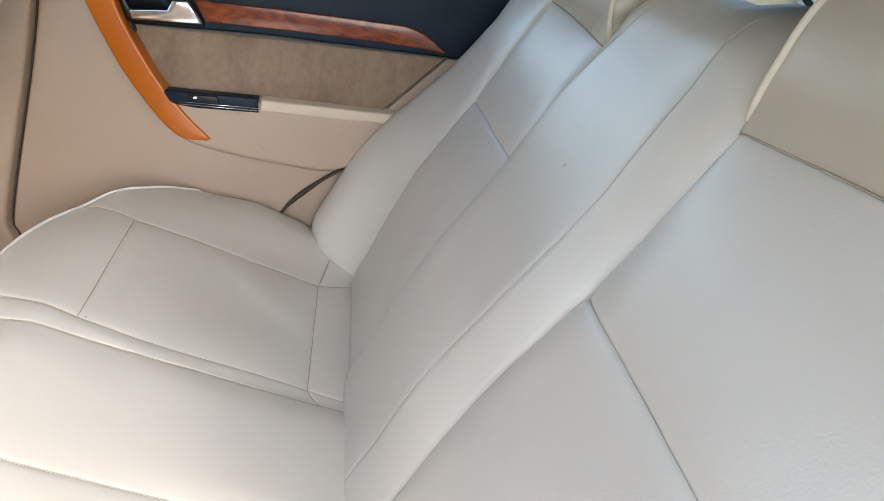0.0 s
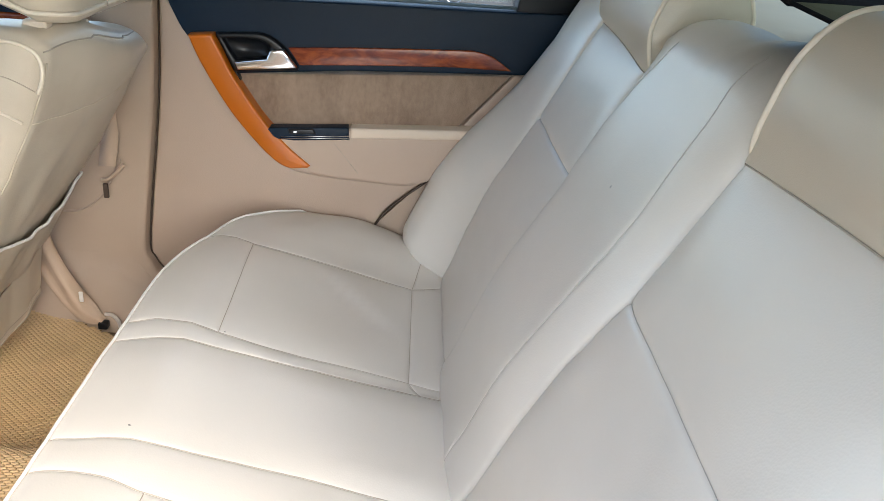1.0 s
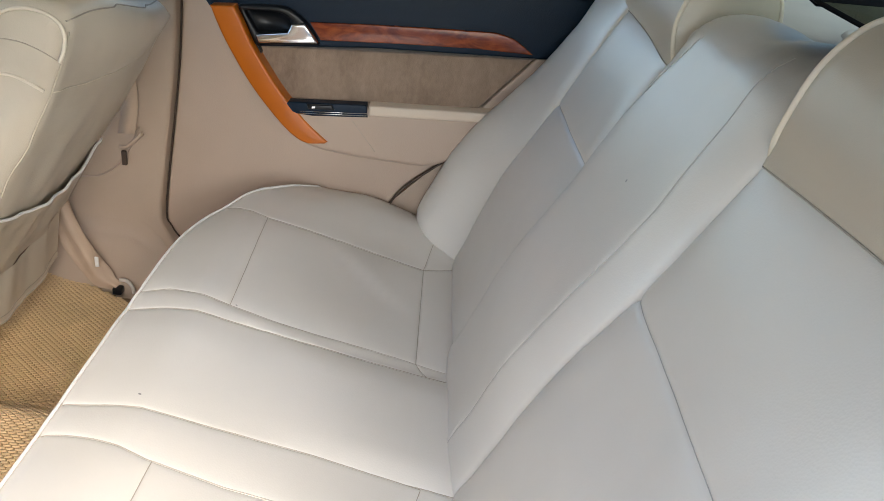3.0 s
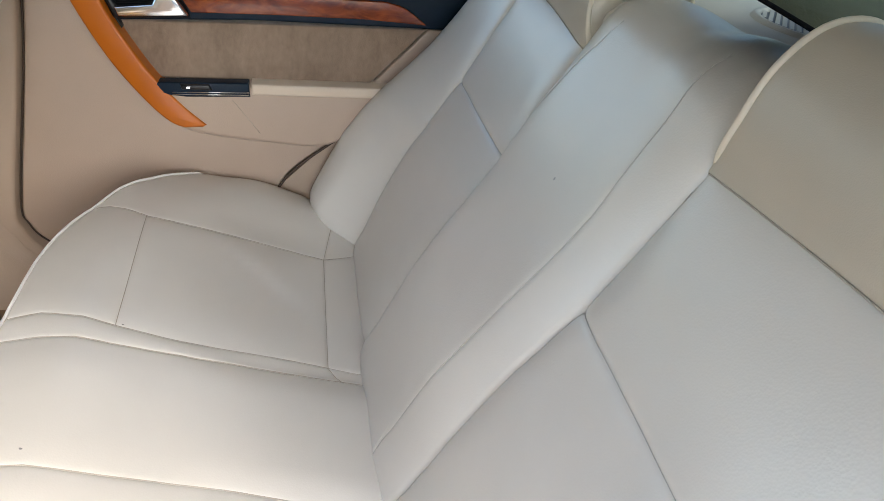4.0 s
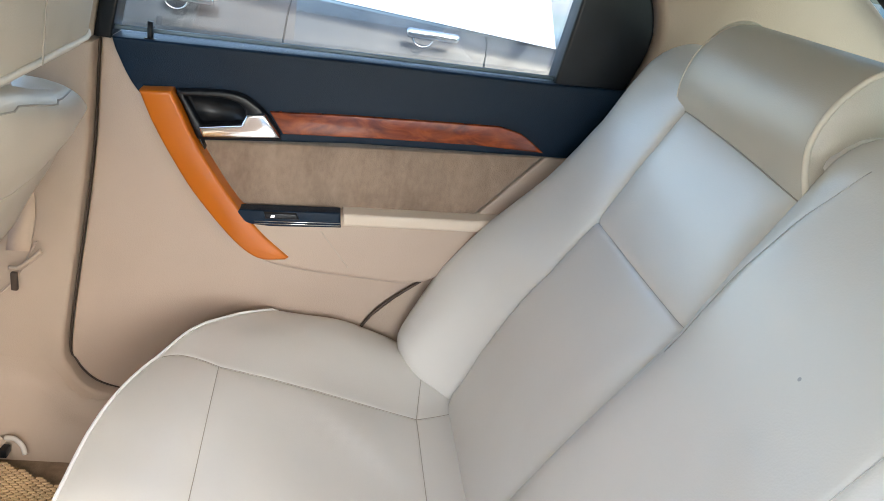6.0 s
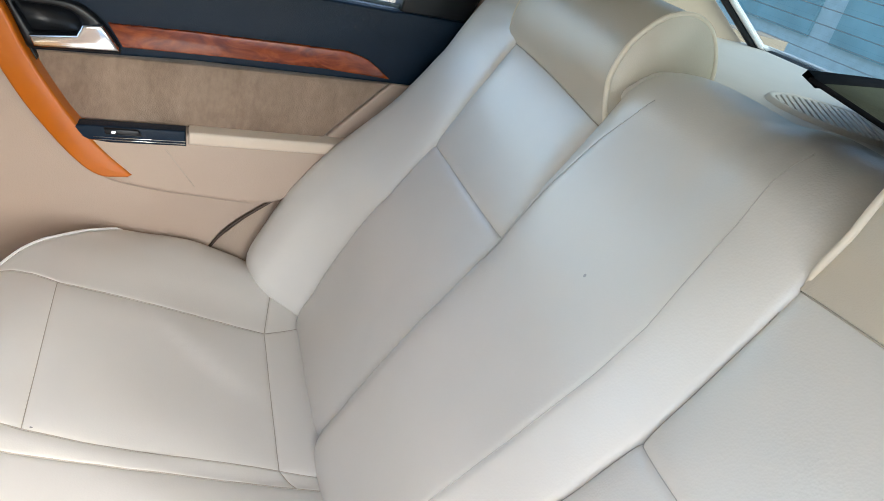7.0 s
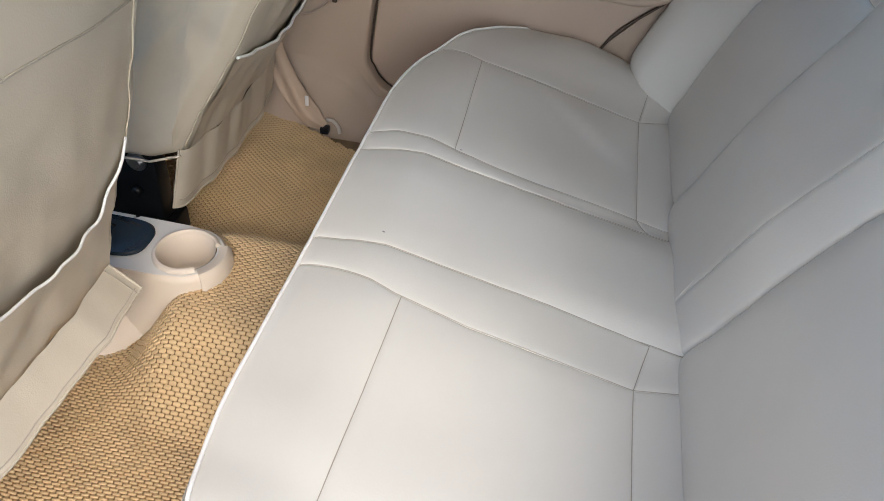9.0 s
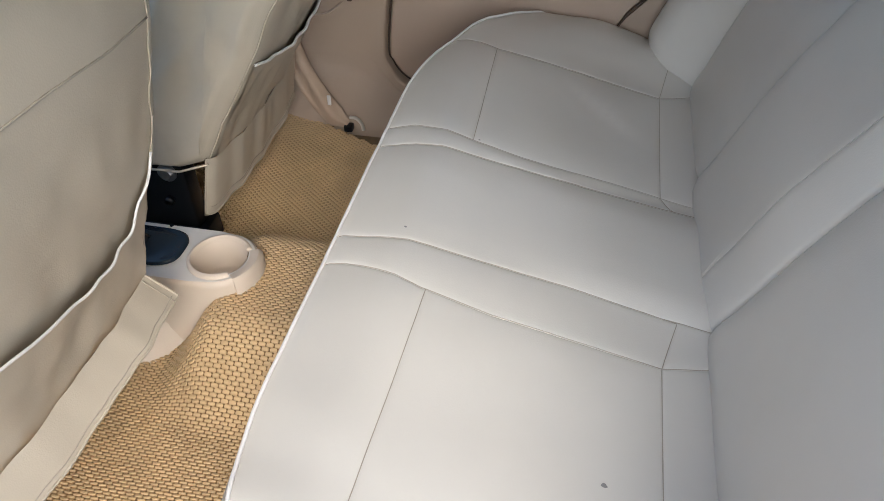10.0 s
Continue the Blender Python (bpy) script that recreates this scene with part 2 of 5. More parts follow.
def spline(pts, steps=8):
    """Catmull-Rom through the points."""
    pts = [Vector(p) for p in pts]
    q = [pts[0] * 2 - pts[1], *pts, pts[-1] * 2 - pts[-2]]
    out = []
    for i in range(1, len(q) - 2):
        for s in range(steps):
            t = s / steps
            a, b, c, d = q[i - 1:i + 3]
            out.append(0.5 * (2 * b + (c - a) * t + (2 * a - 5 * b + 4 * c - d) * t * t + (3 * b - a - 3 * c + d) * t ** 3))
    return out + [pts[-1]]


def curve2(pts, steps=6):
    return [(v.x, v.y) for v in spline([(x, z, 0) for x, z in pts], steps)]


def ring_loft(rings, cap_last=False):
    """Stacked rings of equal count, each a list of points."""
    n = len(rings[0])
    vv = [p for r in rings for p in r]
    ff = [(k * n + i, k * n + (i + 1) % n, (k + 1) * n + (i + 1) % n, (k + 1) * n + i) for k in range(len(rings) - 1) for i in range(n)]
    if cap_last:
        ff.append(tuple((len(rings) - 1) * n + i for i in range(n)))
    return raw(vv, ff)


def resample(poly, n):
    """The closed outline again with n points at even steps."""
    p = [Vector((x, z, 0)) for x, z in poly] + [Vector((*poly[0], 0))]
    run = [0.0]
    for a, b in zip(p, p[1:]):
        run.append(run[-1] + (b - a).length)
    at = np.linspace(0, run[-1], n + 1)[:-1]
    return list(zip(np.interp(at, run, [v.x for v in p]), np.interp(at, run, [v.y for v in p])))


def smooth_step(a, b, x):
    t = min(1, max(0, (x - a) / (b - a)))
    return t * t * (3 - 2 * t)


def lines(marks, step, fine=(0.0015, 0.004, 0.008)):
    """Grid lines from the first mark to the last, even between marks and close together beside each."""
    out = set()
    for a, b in zip(marks, marks[1:]):
        n = max(2, math.ceil((b - a) / step))
        out.update(a + (b - a) * i / n for i in range(n + 1))
        for d in fine:
            if d < (b - a) / 2:
                out.update((a + d, b - d))
    s = sorted(out)
    keep = [s[0]]
    for v in s[1:]:
        if v - keep[-1] > 0.0012 or any(abs(v - m) < 1e-9 for m in marks):
            keep.append(v)
    return keep


def panels(us, vs, place, name_of):
    """A sheet over the grid us by vs, cut into panels by name_of(u, v) at the middle of each cell."""
    verts = [[Vector(place(u, v)) for v in vs] for u in us]
    made = {}
    for i in range(len(us) - 1):
        for j in range(len(vs) - 1):
            nm = name_of((us[i] + us[i + 1]) / 2, (vs[j] + vs[j + 1]) / 2)
            if nm:
                made.setdefault(nm, []).append((i, j))
    out = {}
    for nm, cells in made.items():
        bm = bmesh.new()
        idx = {}
        for i, j in cells:
            q = []
            for a, b in ((i, j), (i + 1, j), (i + 1, j + 1), (i, j + 1)):
                if (a, b) not in idx:
                    idx[a, b] = bm.verts.new(verts[a][b])
                q.append(idx[a, b])
            if len({tuple(v.co) for v in q}) > 2:
                bm.faces.new(q)
        out[nm] = bm
    return out


# ---- rear bench cushion ----
PROFILE_X = (-0.480, -0.468, -0.45, -0.42, -0.385, -0.345, -0.25, -0.15, -0.05, 0.0, 0.06)
PROFILE_Z = (0.424, 0.433, 0.440, 0.444, 0.441, 0.428, 0.399, 0.369, 0.338, 0.326, 0.315)
C_IN, C_OUT = 0.107, 0.168
HALF = 0.695


def c_side(y):
    return 0.460 if y > 0 else 0.545


def cushion_front(y):
    if y > 0:
        return -0.478 + 0.215 * max(0.0, (y - 0.25) / (HALF - 0.25)) ** 2.2
    start, depth = 0.33, 0.22
    a = float(np.interp(abs(y), (C_OUT, c_side(y), HALF), (C_OUT, 0.496, HALF)))  # the near seams lie closer in
    s = max(0.0, (a - start) / (HALF - start))
    return -0.478 + depth * (1 - max(0.0, 1 - s ** 2.2) ** (1 / 2.2))


def cushion_seam_x(y):
    a = abs(y)
    slant = 0.008 if y > 0 else 0.010
    if a <= c_side(y):
        return -0.345 - slant * max(0, a - C_OUT) / (c_side(y) - C_OUT)
    f, f0 = cushion_front(y), cushion_front(math.copysign(c_side(y), y))
    k = (-0.345 - slant - f0) / (-0.05 - f0)
    return f + k * (-0.05 - f)


def strip_back(y):
    """The seam before the back strip; it slants across the narrow strips and the outer corners."""
    a = abs(y)
    if C_IN < a < C_OUT:
        return -0.05 + 0.020 * (C_OUT - a) / (C_OUT - C_IN)
    return -0.05 + 0.035 * max(0, a - c_side(y)) / (HALF - c_side(y)) if a > c_side(y) else -0.05


def seams_across(x, sg):
    """Where the long seams really run at x: the inner and the outer edge of the narrow strip, and the side seam."""
    if sg > 0:
        return (float(np.interp(x, (-0.47, -0.43, -0.33, -0.24, -0.11, 0.0), (0.102, 0.112, 0.119, 0.125, 0.136, 0.147))),
                float(np.interp(x, (-0.47, -0.44, -0.38, -0.29, -0.20, -0.11, -0.05), (0.152, 0.163, 0.157, 0.153, 0.159, 0.169, 0.175))),
                float(np.interp(x, (-0.45, -0.41, -0.35, -0.28, -0.18, -0.05, 0.01), (0.450, 0.462, 0.450, 0.460, 0.471, 0.478, 0.517))))
    return (float(np.interp(x, (-0.48, -0.40, -0.33, -0.25, -0.18), (0.106, 0.101, 0.098, 0.093, 0.089))),
            float(np.interp(x, (-0.48, -0.446, -0.40, -0.352, -0.264, -0.174, -0.05, 0.01), (0.160, 0.156, 0.163, 0.174, 0.179, 0.175, 0.169, 0.149))),
            float(np.interp(x, (-0.47, -0.44, -0.40, -0.345, -0.20, -0.05, 0.01), (0.490, 0.491, 0.496, 0.507, 0.530, 0.558, 0.580))))


def across(x, y):
    """Bend the straight layout lines onto the seams."""
    sg = 1 if y >= 0 else -1
    i, o, c = seams_across(x, sg)
    return sg * float(np.interp(abs(y), (0, C_IN, C_OUT, c_side(y), HALF), (0, i, o, c, HALF)))


def cushion_x(u, y):
    """u runs 0 to 1 over the front third, 1 to 2 over the seat, 2 to 3 over the back strip."""
    f, s = cushion_front(y), cushion_seam_x(y)
    e = strip_back(y)
    return f + (s - f) * u if u <= 1 else s + (e - s) * (u - 1) if u <= 2 else e + (0.07 - e) * (u - 2)


def cushion_point(u, y):
    x, a = cushion_x(u, y), abs(y)
    f = cushion_front(y)
    edge = x - f
    z = float(np.interp(x, PROFILE_X, PROFILE_Z))
    zt = float(np.interp(max(x, -0.42), PROFILE_X, PROFILE_Z))
    # round over at the front and the outer side
    drop = 0.003 * (1 - smooth_step(0.0, 0.012, edge)) ** 2 + 0.008 * (1 - smooth_step(0.0, 0.12, edge))
    z = zt - drop
    z -= 0.030 * smooth_step(0.655 if y > 0 else 0.60, HALF, a) ** 2
    if y > 0:
        # the far end swells up against the door
        z += 0.018 * smooth_step(0.50, 0.62, a) * smooth_step(-0.33, -0.15, x) * (1 - smooth_step(-0.10, 0.0, x))
    z += 0.006 * smooth_step(0.47, 0.56, a) * (1 - smooth_step(0.6, 0.68, a))
    z += 0.016 * (1 - smooth_step(0.06, 0.14, a)) * smooth_step(-0.30, -0.03, x)
    ds = [abs(a - C_IN), abs(a - C_OUT)]
    if a > C_OUT - 1e-6:
        ds.append(abs(a - c_side(y)))
        ds.append(abs(x - strip_back(y)))
    elif a > C_IN - 1e-6:
        ds.append(abs(x - strip_back(y)))
    if C_OUT - 1e-6 < a < c_side(y) + 1e-6:
        ds.append(abs(x - cushion_seam_x(y)))
    d = min(ds)
    z += 0.0026 * (1 - math.exp(-d / 0.022)) - 0.0011 * math.exp(-(d / 0.0016) ** 2)
    if y > 0:
        # a lasting crease across the far seat panel
        t = (x + 0.23) * 0.733 + (y - 0.44) * -0.68
        e = (x + 0.23) * 0.68 + (y - 0.44) * 0.733 + 0.10 * max(0, t) * (0.2 - t)
        if -0.02 < t < 0.24:
            z += 0.0038 * math.sin(math.pi * (t + 0.02) / 0.26) * math.tanh(e / 0.006) * math.exp(-abs(e) / 0.03)
    # hollow where people sit, and soft unevenness
    if C_OUT < a < c_side(y):
        z -= 0.006 * math.exp(-((a - 0.31) / 0.1) ** 2 - ((x + 0.19) / 0.1) ** 2)
    z += 0.0022 * noise.noise((x * 9, y * 9, 1.7)) + 0.0008 * noise.noise((x * 28, y * 28, 4.1))
    return (x, across(x, y), z)


def cushion_name(u, y):
    a = abs(y)
    if a < C_IN:
        return "center_panel"
    side = ".f" if y > 0 else ".n"
    if a < C_OUT:
        return ("strip" if u < 2 else "strip_end") + side
    if a < c_side(y):
        return ("front_panel" if u < 1 else "seat_panel" if u < 2 else "back_strip") + side
    return ("side_bolster" if u < 2 else "side_corner") + side


bench = thing("rear_bench_seat", "off-white leather rear bench seat with white piping", "car seat", (-0.1, 0, 0.12))
ymarks = [-HALF, -c_side(-1), -C_OUT, -C_IN, C_IN, C_OUT, c_side(1), HALF]
us = sorted(set([round(v, 4) for k in range(3) for v in [k, k + 0.012, k + 0.03, k + 0.06, *[k + i / (10 if k == 0 else 18 if k == 1 else 8) for i in range(1, (10 if k == 0 else 18 if k == 1 else 8))], k + 0.94, k + 0.97, k + 0.988]] + [3.0]))
for nm, bm in panels(us, lines(ymarks, 0.014), cushion_point, cushion_name).items():
    part(nm.split(".")[0], bm, M_LEATHER, bench)

# skirt under the piping, down to the floor
outline = [(cushion_front(y), y) for y in np.linspace(-HALF, HALF, 81)]
vv, ff = [], []
for x, y in outline:
    zt = cushion_point(0, y)[2]
    for k, (dx, z) in enumerate(((0.001, zt), (0.005, zt - 0.008), (0.010, zt - 0.05), (0.026, 0.25), (0.045, 0.10))):
        vv.append((x + dx, y, z))
for i in range(len(outline) - 1):
    for k in range(4):
        a = i * 5 + k
        ff.append((a, a + 1, a + 6, a + 5))
part("skirt", raw(vv, ff), M_LEATHER, bench)
pipe_pts = [cushion_point(0, y) for y in np.linspace(-HALF + 0.004, HALF - 0.004, 161)]
part("piping", tube([(x - 0.0015, y, z + 0.002) for x, y, z in pipe_pts], 0.0022), M_PIPE_W, bench, "thin white piping")


def ring_of(c, r):
    """A small uneven blot lying on the leather."""
    pts = [(c.x + r * (1 + 0.25 * math.sin(3 * a + r * 900)) * math.cos(a), c.y + r * 0.8 * math.sin(a), c.z - 0.28 * r * math.cos(a)) for a in np.linspace(0, 2 * math.pi, 13)[:-1]]
    return raw(pts + [(c.x, c.y, c.z + 0.0003)], [(i, (i + 1) % 12, 12) for i in range(12)])


def seam(pts, parent, r=0.0006, mat=None):
    part("seam", tube(pts, r, 5), mat or M_THREAD, parent)


for sg in (-1, 1):
    ylines = [abs(y) for y in lines(ymarks, 0.014) if y * sg > 0]
    ylines.sort()
    for y in (C_IN, C_OUT):
        seam([Vector(cushion_point(u, sg * y)) + Vector((0, 0, 0.0006)) for u in us if 0.005 < u < 2.95], bench)
    seam([Vector(cushion_point(u, sg * c_side(sg))) + Vector((0, 0, 0.0006)) for u in us if 0.05 < u < 2.95], bench)
    seam([Vector(cushion_point(1, sg * y)) + Vector((0, 0, 0.0006)) for y in ylines if C_OUT - 1e-6 <= y <= c_side(sg) + 1e-6], bench)
    seam([Vector(cushion_point(2, sg * y)) + Vector((0, 0, 0.0006)) for y in ylines if C_IN - 1e-6 <= y <= 0.60], bench)

for x, y, r in ((-0.114, -0.3525, 0.0034), (-0.393, -0.085, 0.0018), (-0.336, 0.172, 0.0016)):
    f = cushion_front(y)
    u = (x - f) / (cushion_seam_x(y) - f) if x < cushion_seam_x(y) else 1 + (x - cushion_seam_x(y)) / (-0.05 - cushion_seam_x(y))
    c = Vector(cushion_point(u, y))
    part("ink_spot", ring_of(c + Vector((0, 0, 0.0006)), r), M_INK, bench)

# ---- rear backrest ----
B_ORG, B_UP, B_NRM = Vector((-0.020, 0, 0.36)), Vector((0.432, 0, 0.902)), Vector((-0.902, 0, 0.432))
B_TOP, B_R = 0.60, 0.065
B_HOR, B_HEAD = 0.392, 0.580
B_MID = 0.64  # the thin seam's share of the way from the middle to the inner seam


def back_inner(s, sg):
    """The seam between the raised centre and the side panels; it leans towards the far side at its foot."""
    if sg > 0:
        return float(np.interp(s, (-0.05, 0.0, 0.08, 0.2, 0.28, 0.39, 0.6), (0.258, 0.250, 0.235, 0.200, 0.181, 0.170, 0.172)))
    return float(np.interp(s, (-0.05, 0.005, 0.07, 0.137, 0.20, 0.25, 0.33, 0.40, 0.6), (0.083, 0.090, 0.102, 0.119, 0.134, 0.144, 0.158, 0.167, 0.170)))


def back_mid(s, sg):
    if sg > 0:
        return float(np.interp(s, (0, 0.35, 0.45, 0.55, 0.63), (0.90, 0.90, 0.86, 0.76, 0.58)))
    return float(np.interp(s, (-0.02, 0.03, 0.15, 0.22, 0.30, 0.38, 0.46, 0.56, 0.62), (0.03, 0.05, 0.33, 0.45, 0.54, 0.59, 0.615, 0.57, 0.54)))


def back_outer(s, sg=1):
    return float(np.interp(s, (0, 0.1, 0.2, 0.28, 0.39, 0.56), (0.548, 0.532, 0.498, 0.470, 0.454, 0.461))) if sg > 0 else 0.520


def back_base(s, off):
    """The point at height s up the backrest, off metres proud of its plane; past the top it rolls over to the rear."""
    if s <= B_TOP:
        return B_ORG + B_UP * s + B_NRM * off
    end = B_ORG + B_UP * B_TOP
    c = end - B_NRM * B_R
    a = (s - B_TOP) / B_R
    d = B_NRM * math.cos(a) + B_UP * math.sin(a)
    return c + d * (B_R + off)


def back_point(s, v):
    """v is the place across: 1 at the inner seam, 2 at the outer seam, 3 at the outer edge."""
    sg, a = (1 if v >= 0 else -1), abs(v)
    o = back_outer(s, sg)
    b = back_inner(s, sg)
    mid = b * back_mid(s, sg)
    y = a / B_MID * mid if a <= B_MID else mid + (b - mid) * (a - B_MID) / (1 - B_MID) if a <= 1 else b + (o - b) * (a - 1) if a <= 2 else o + (HALF - 0.005 - 0.02 * (1 - smooth_step(-0.05, 0.08, s)) ** 2 - o) * (a - 2)
    off = 0.012 * (1 - smooth_step(min(mid, b - 0.03) - 0.01, b + 0.004, y)) * (0.55 + 0.45 * smooth_step(-0.05, 0.2, s)) * (1 - 0.55 * smooth_step(0.50, 0.66, s))
    lowb = 1 - smooth_step(0.0, 0.42, s)
    # the side panels turn a little towards the middle
    off += 0.005 * min(1, max(0, a - 1)) ** 1.4 * smooth_step(0.02, 0.20, s) * (1 - smooth_step(0.54, 0.64, s))
    if a > 2:
        k = a - 2
        swell = float(np.interp(s, (0, 0.15, 0.27, 0.38, 0.5), (0.056, 0.062, 0.050, 0.026, 0.010)))
        off += swell * math.sin(min(1, k / 0.8) * math.pi / 2) ** 1.4
        off -= (0.085 - 0.03 * lowb) * smooth_step(0.62 + 0.20 * lowb, 1.0, k) ** 1.6
    ds = [abs(y - b), abs(y - o)]
    if 1 - 1e-6 <= a <= 2 + 1e-6:
        ds.append(abs(s - B_HEAD))
    d = min(ds)
    off += 0.0075 * (1 - math.exp(-d / 0.012)) - 0.0026 * math.exp(-(d / 0.0020) ** 2)
    if 1 - 1e-6 <= a <= 2 + 1e-6:
        # the cross seam pulls in a narrow furrow
        off -= (0.0042 if s > B_HOR else 0.0026) * math.exp(-abs(s - B_HOR) / 0.006) + 0.0016 * math.exp(-((s - B_HOR) / 0.0016) ** 2) - (0.0016 if s > B_HOR else 0) * math.exp(-abs(s - B_HOR) / 0.0012)
    off += 0.0025 * noise.noise((s * 8, sg * y * 8, 9.2)) + 0.0008 * noise.noise((s * 26, sg * y * 26, 2.2))
    off -= 0.042 * (1 - smooth_step(-0.03, 0.30, s)) * (1 - smooth_step(2.0, 2.45, a))
    off -= 0.016 * (1 - smooth_step(-0.045, 0.02, s)) ** 2
    if a > 2:
        off -= 0.03 * (1 - smooth_step(-0.07, 0.03, s)) ** 2
    if 1 <= a <= 2:
        off -= 0.005 * smooth_step(0.47, B_HEAD, s) * math.sin(math.pi * min(1, max(0, a - 1))) ** 0.3
    if s < 0.62 and a < 1.2:
        off -= (0.0009 if sg < 0 else 0.0016 * smooth_step(0.25, 0.45, s)) * math.exp(-((y - mid) / 0.003) ** 2) * (1 - smooth_step(0.50, 0.61, s))
    if sg < 0 and a < 1:
        off += 0.011 * smooth_step(0.55, 0.68, s) * smooth_step(0.0, 0.08, y) * (1 - smooth_step(b - 0.03, b, y))
    p = back_base(s, off)
    return (p.x, sg * y, p.z)


def back_name(s, v):
    a = abs(v)
    side = ".f" if v > 0 else ".n"
    if a < B_MID:
        return "center_panel"
    if a < 1:
        return "center_strip" + side
    if a < 2:
        return ("lower_panel" if s < B_HOR else "upper_panel" if s < B_HEAD else "top_panel") + side
    return "bolster" + side


smarks = [-0.07, B_HOR, B_HEAD, B_TOP, B_TOP + 0.20]
vm = [0, B_MID, 1, 2, 3]
vs = []
for a, b in zip(vm, vm[1:]):
    w = (0.108, 0.062, 0.31, 0.2)[vm.index(a)]
    n = max(4, int(w / 0.012))
    vs += [a + (b - a) * i / n for i in range(n)] + [a + (b - a) * q / w for q in (0.0015, 0.004, 0.007)] + [b - (b - a) * q / w for q in (0.0015, 0.004, 0.007)]
vs = sorted(set(round(v, 5) for v in vs + [3.0]))
vs = [-v for v in reversed(vs) if v > 0] + vs
for nm, bm in panels(lines(smarks, 0.014), vs, back_point, back_name).items():
    bmesh.ops.reverse_faces(bm, faces=bm.faces)
    # the middle panels carry the painted shade at their top
    part("back_" + nm.split(".")[0], bm, M_TOPSHADE if nm.startswith("center") else M_LEATHER, bench)
for sg in (-1, 1):
    nrm = B_NRM * 0.0006
    for v, top in ((1, 0.553), (2, 0.60), (B_MID, 0.62 if sg > 0 else 0.65)):
        seam([Vector(back_point(s, sg * v)) + nrm for s in lines(smarks, 0.014) if (0.36 if v < 1 and sg > 0 else -0.02) < s < top], bench, 0.0004 if v < 1 else 0.0005 if v < 2 else 0.0006, M_STITCH if v < 2 else None)
    seam([Vector(back_point(B_HOR, sg * v)) + nrm * 0.5 for v in vs if 1 <= v <= 2], bench, 0.0005, M_STITCH)

for sp, vp, rp in ((0.447, -0.006, 0.0020),):
    rim_pts = [Vector(back_point(sp + rp * math.cos(a), (vp + rp * math.sin(a)) / 0.17)) + B_NRM * 0.0004 for a in np.linspace(0, 2 * math.pi, 11)[:-1]]
    part("ink_spot", raw(rim_pts + [Vector(back_point(sp, vp / 0.17)) + B_NRM * 0.0007], [(i, (i + 1) % 10, 10) for i in range(10)]), M_SMUDGE, bench)

# ---- headrests on the backrest ----
HR = curve2([(0.229, 0.866), (0.222, 0.892), (0.222, 0.925), (0.235, 0.968), (0.262, 1.001), (0.296, 1.011), (0.327, 1.000), (0.348, 0.965), (0.355, 0.92), (0.350, 0.86)], 5)


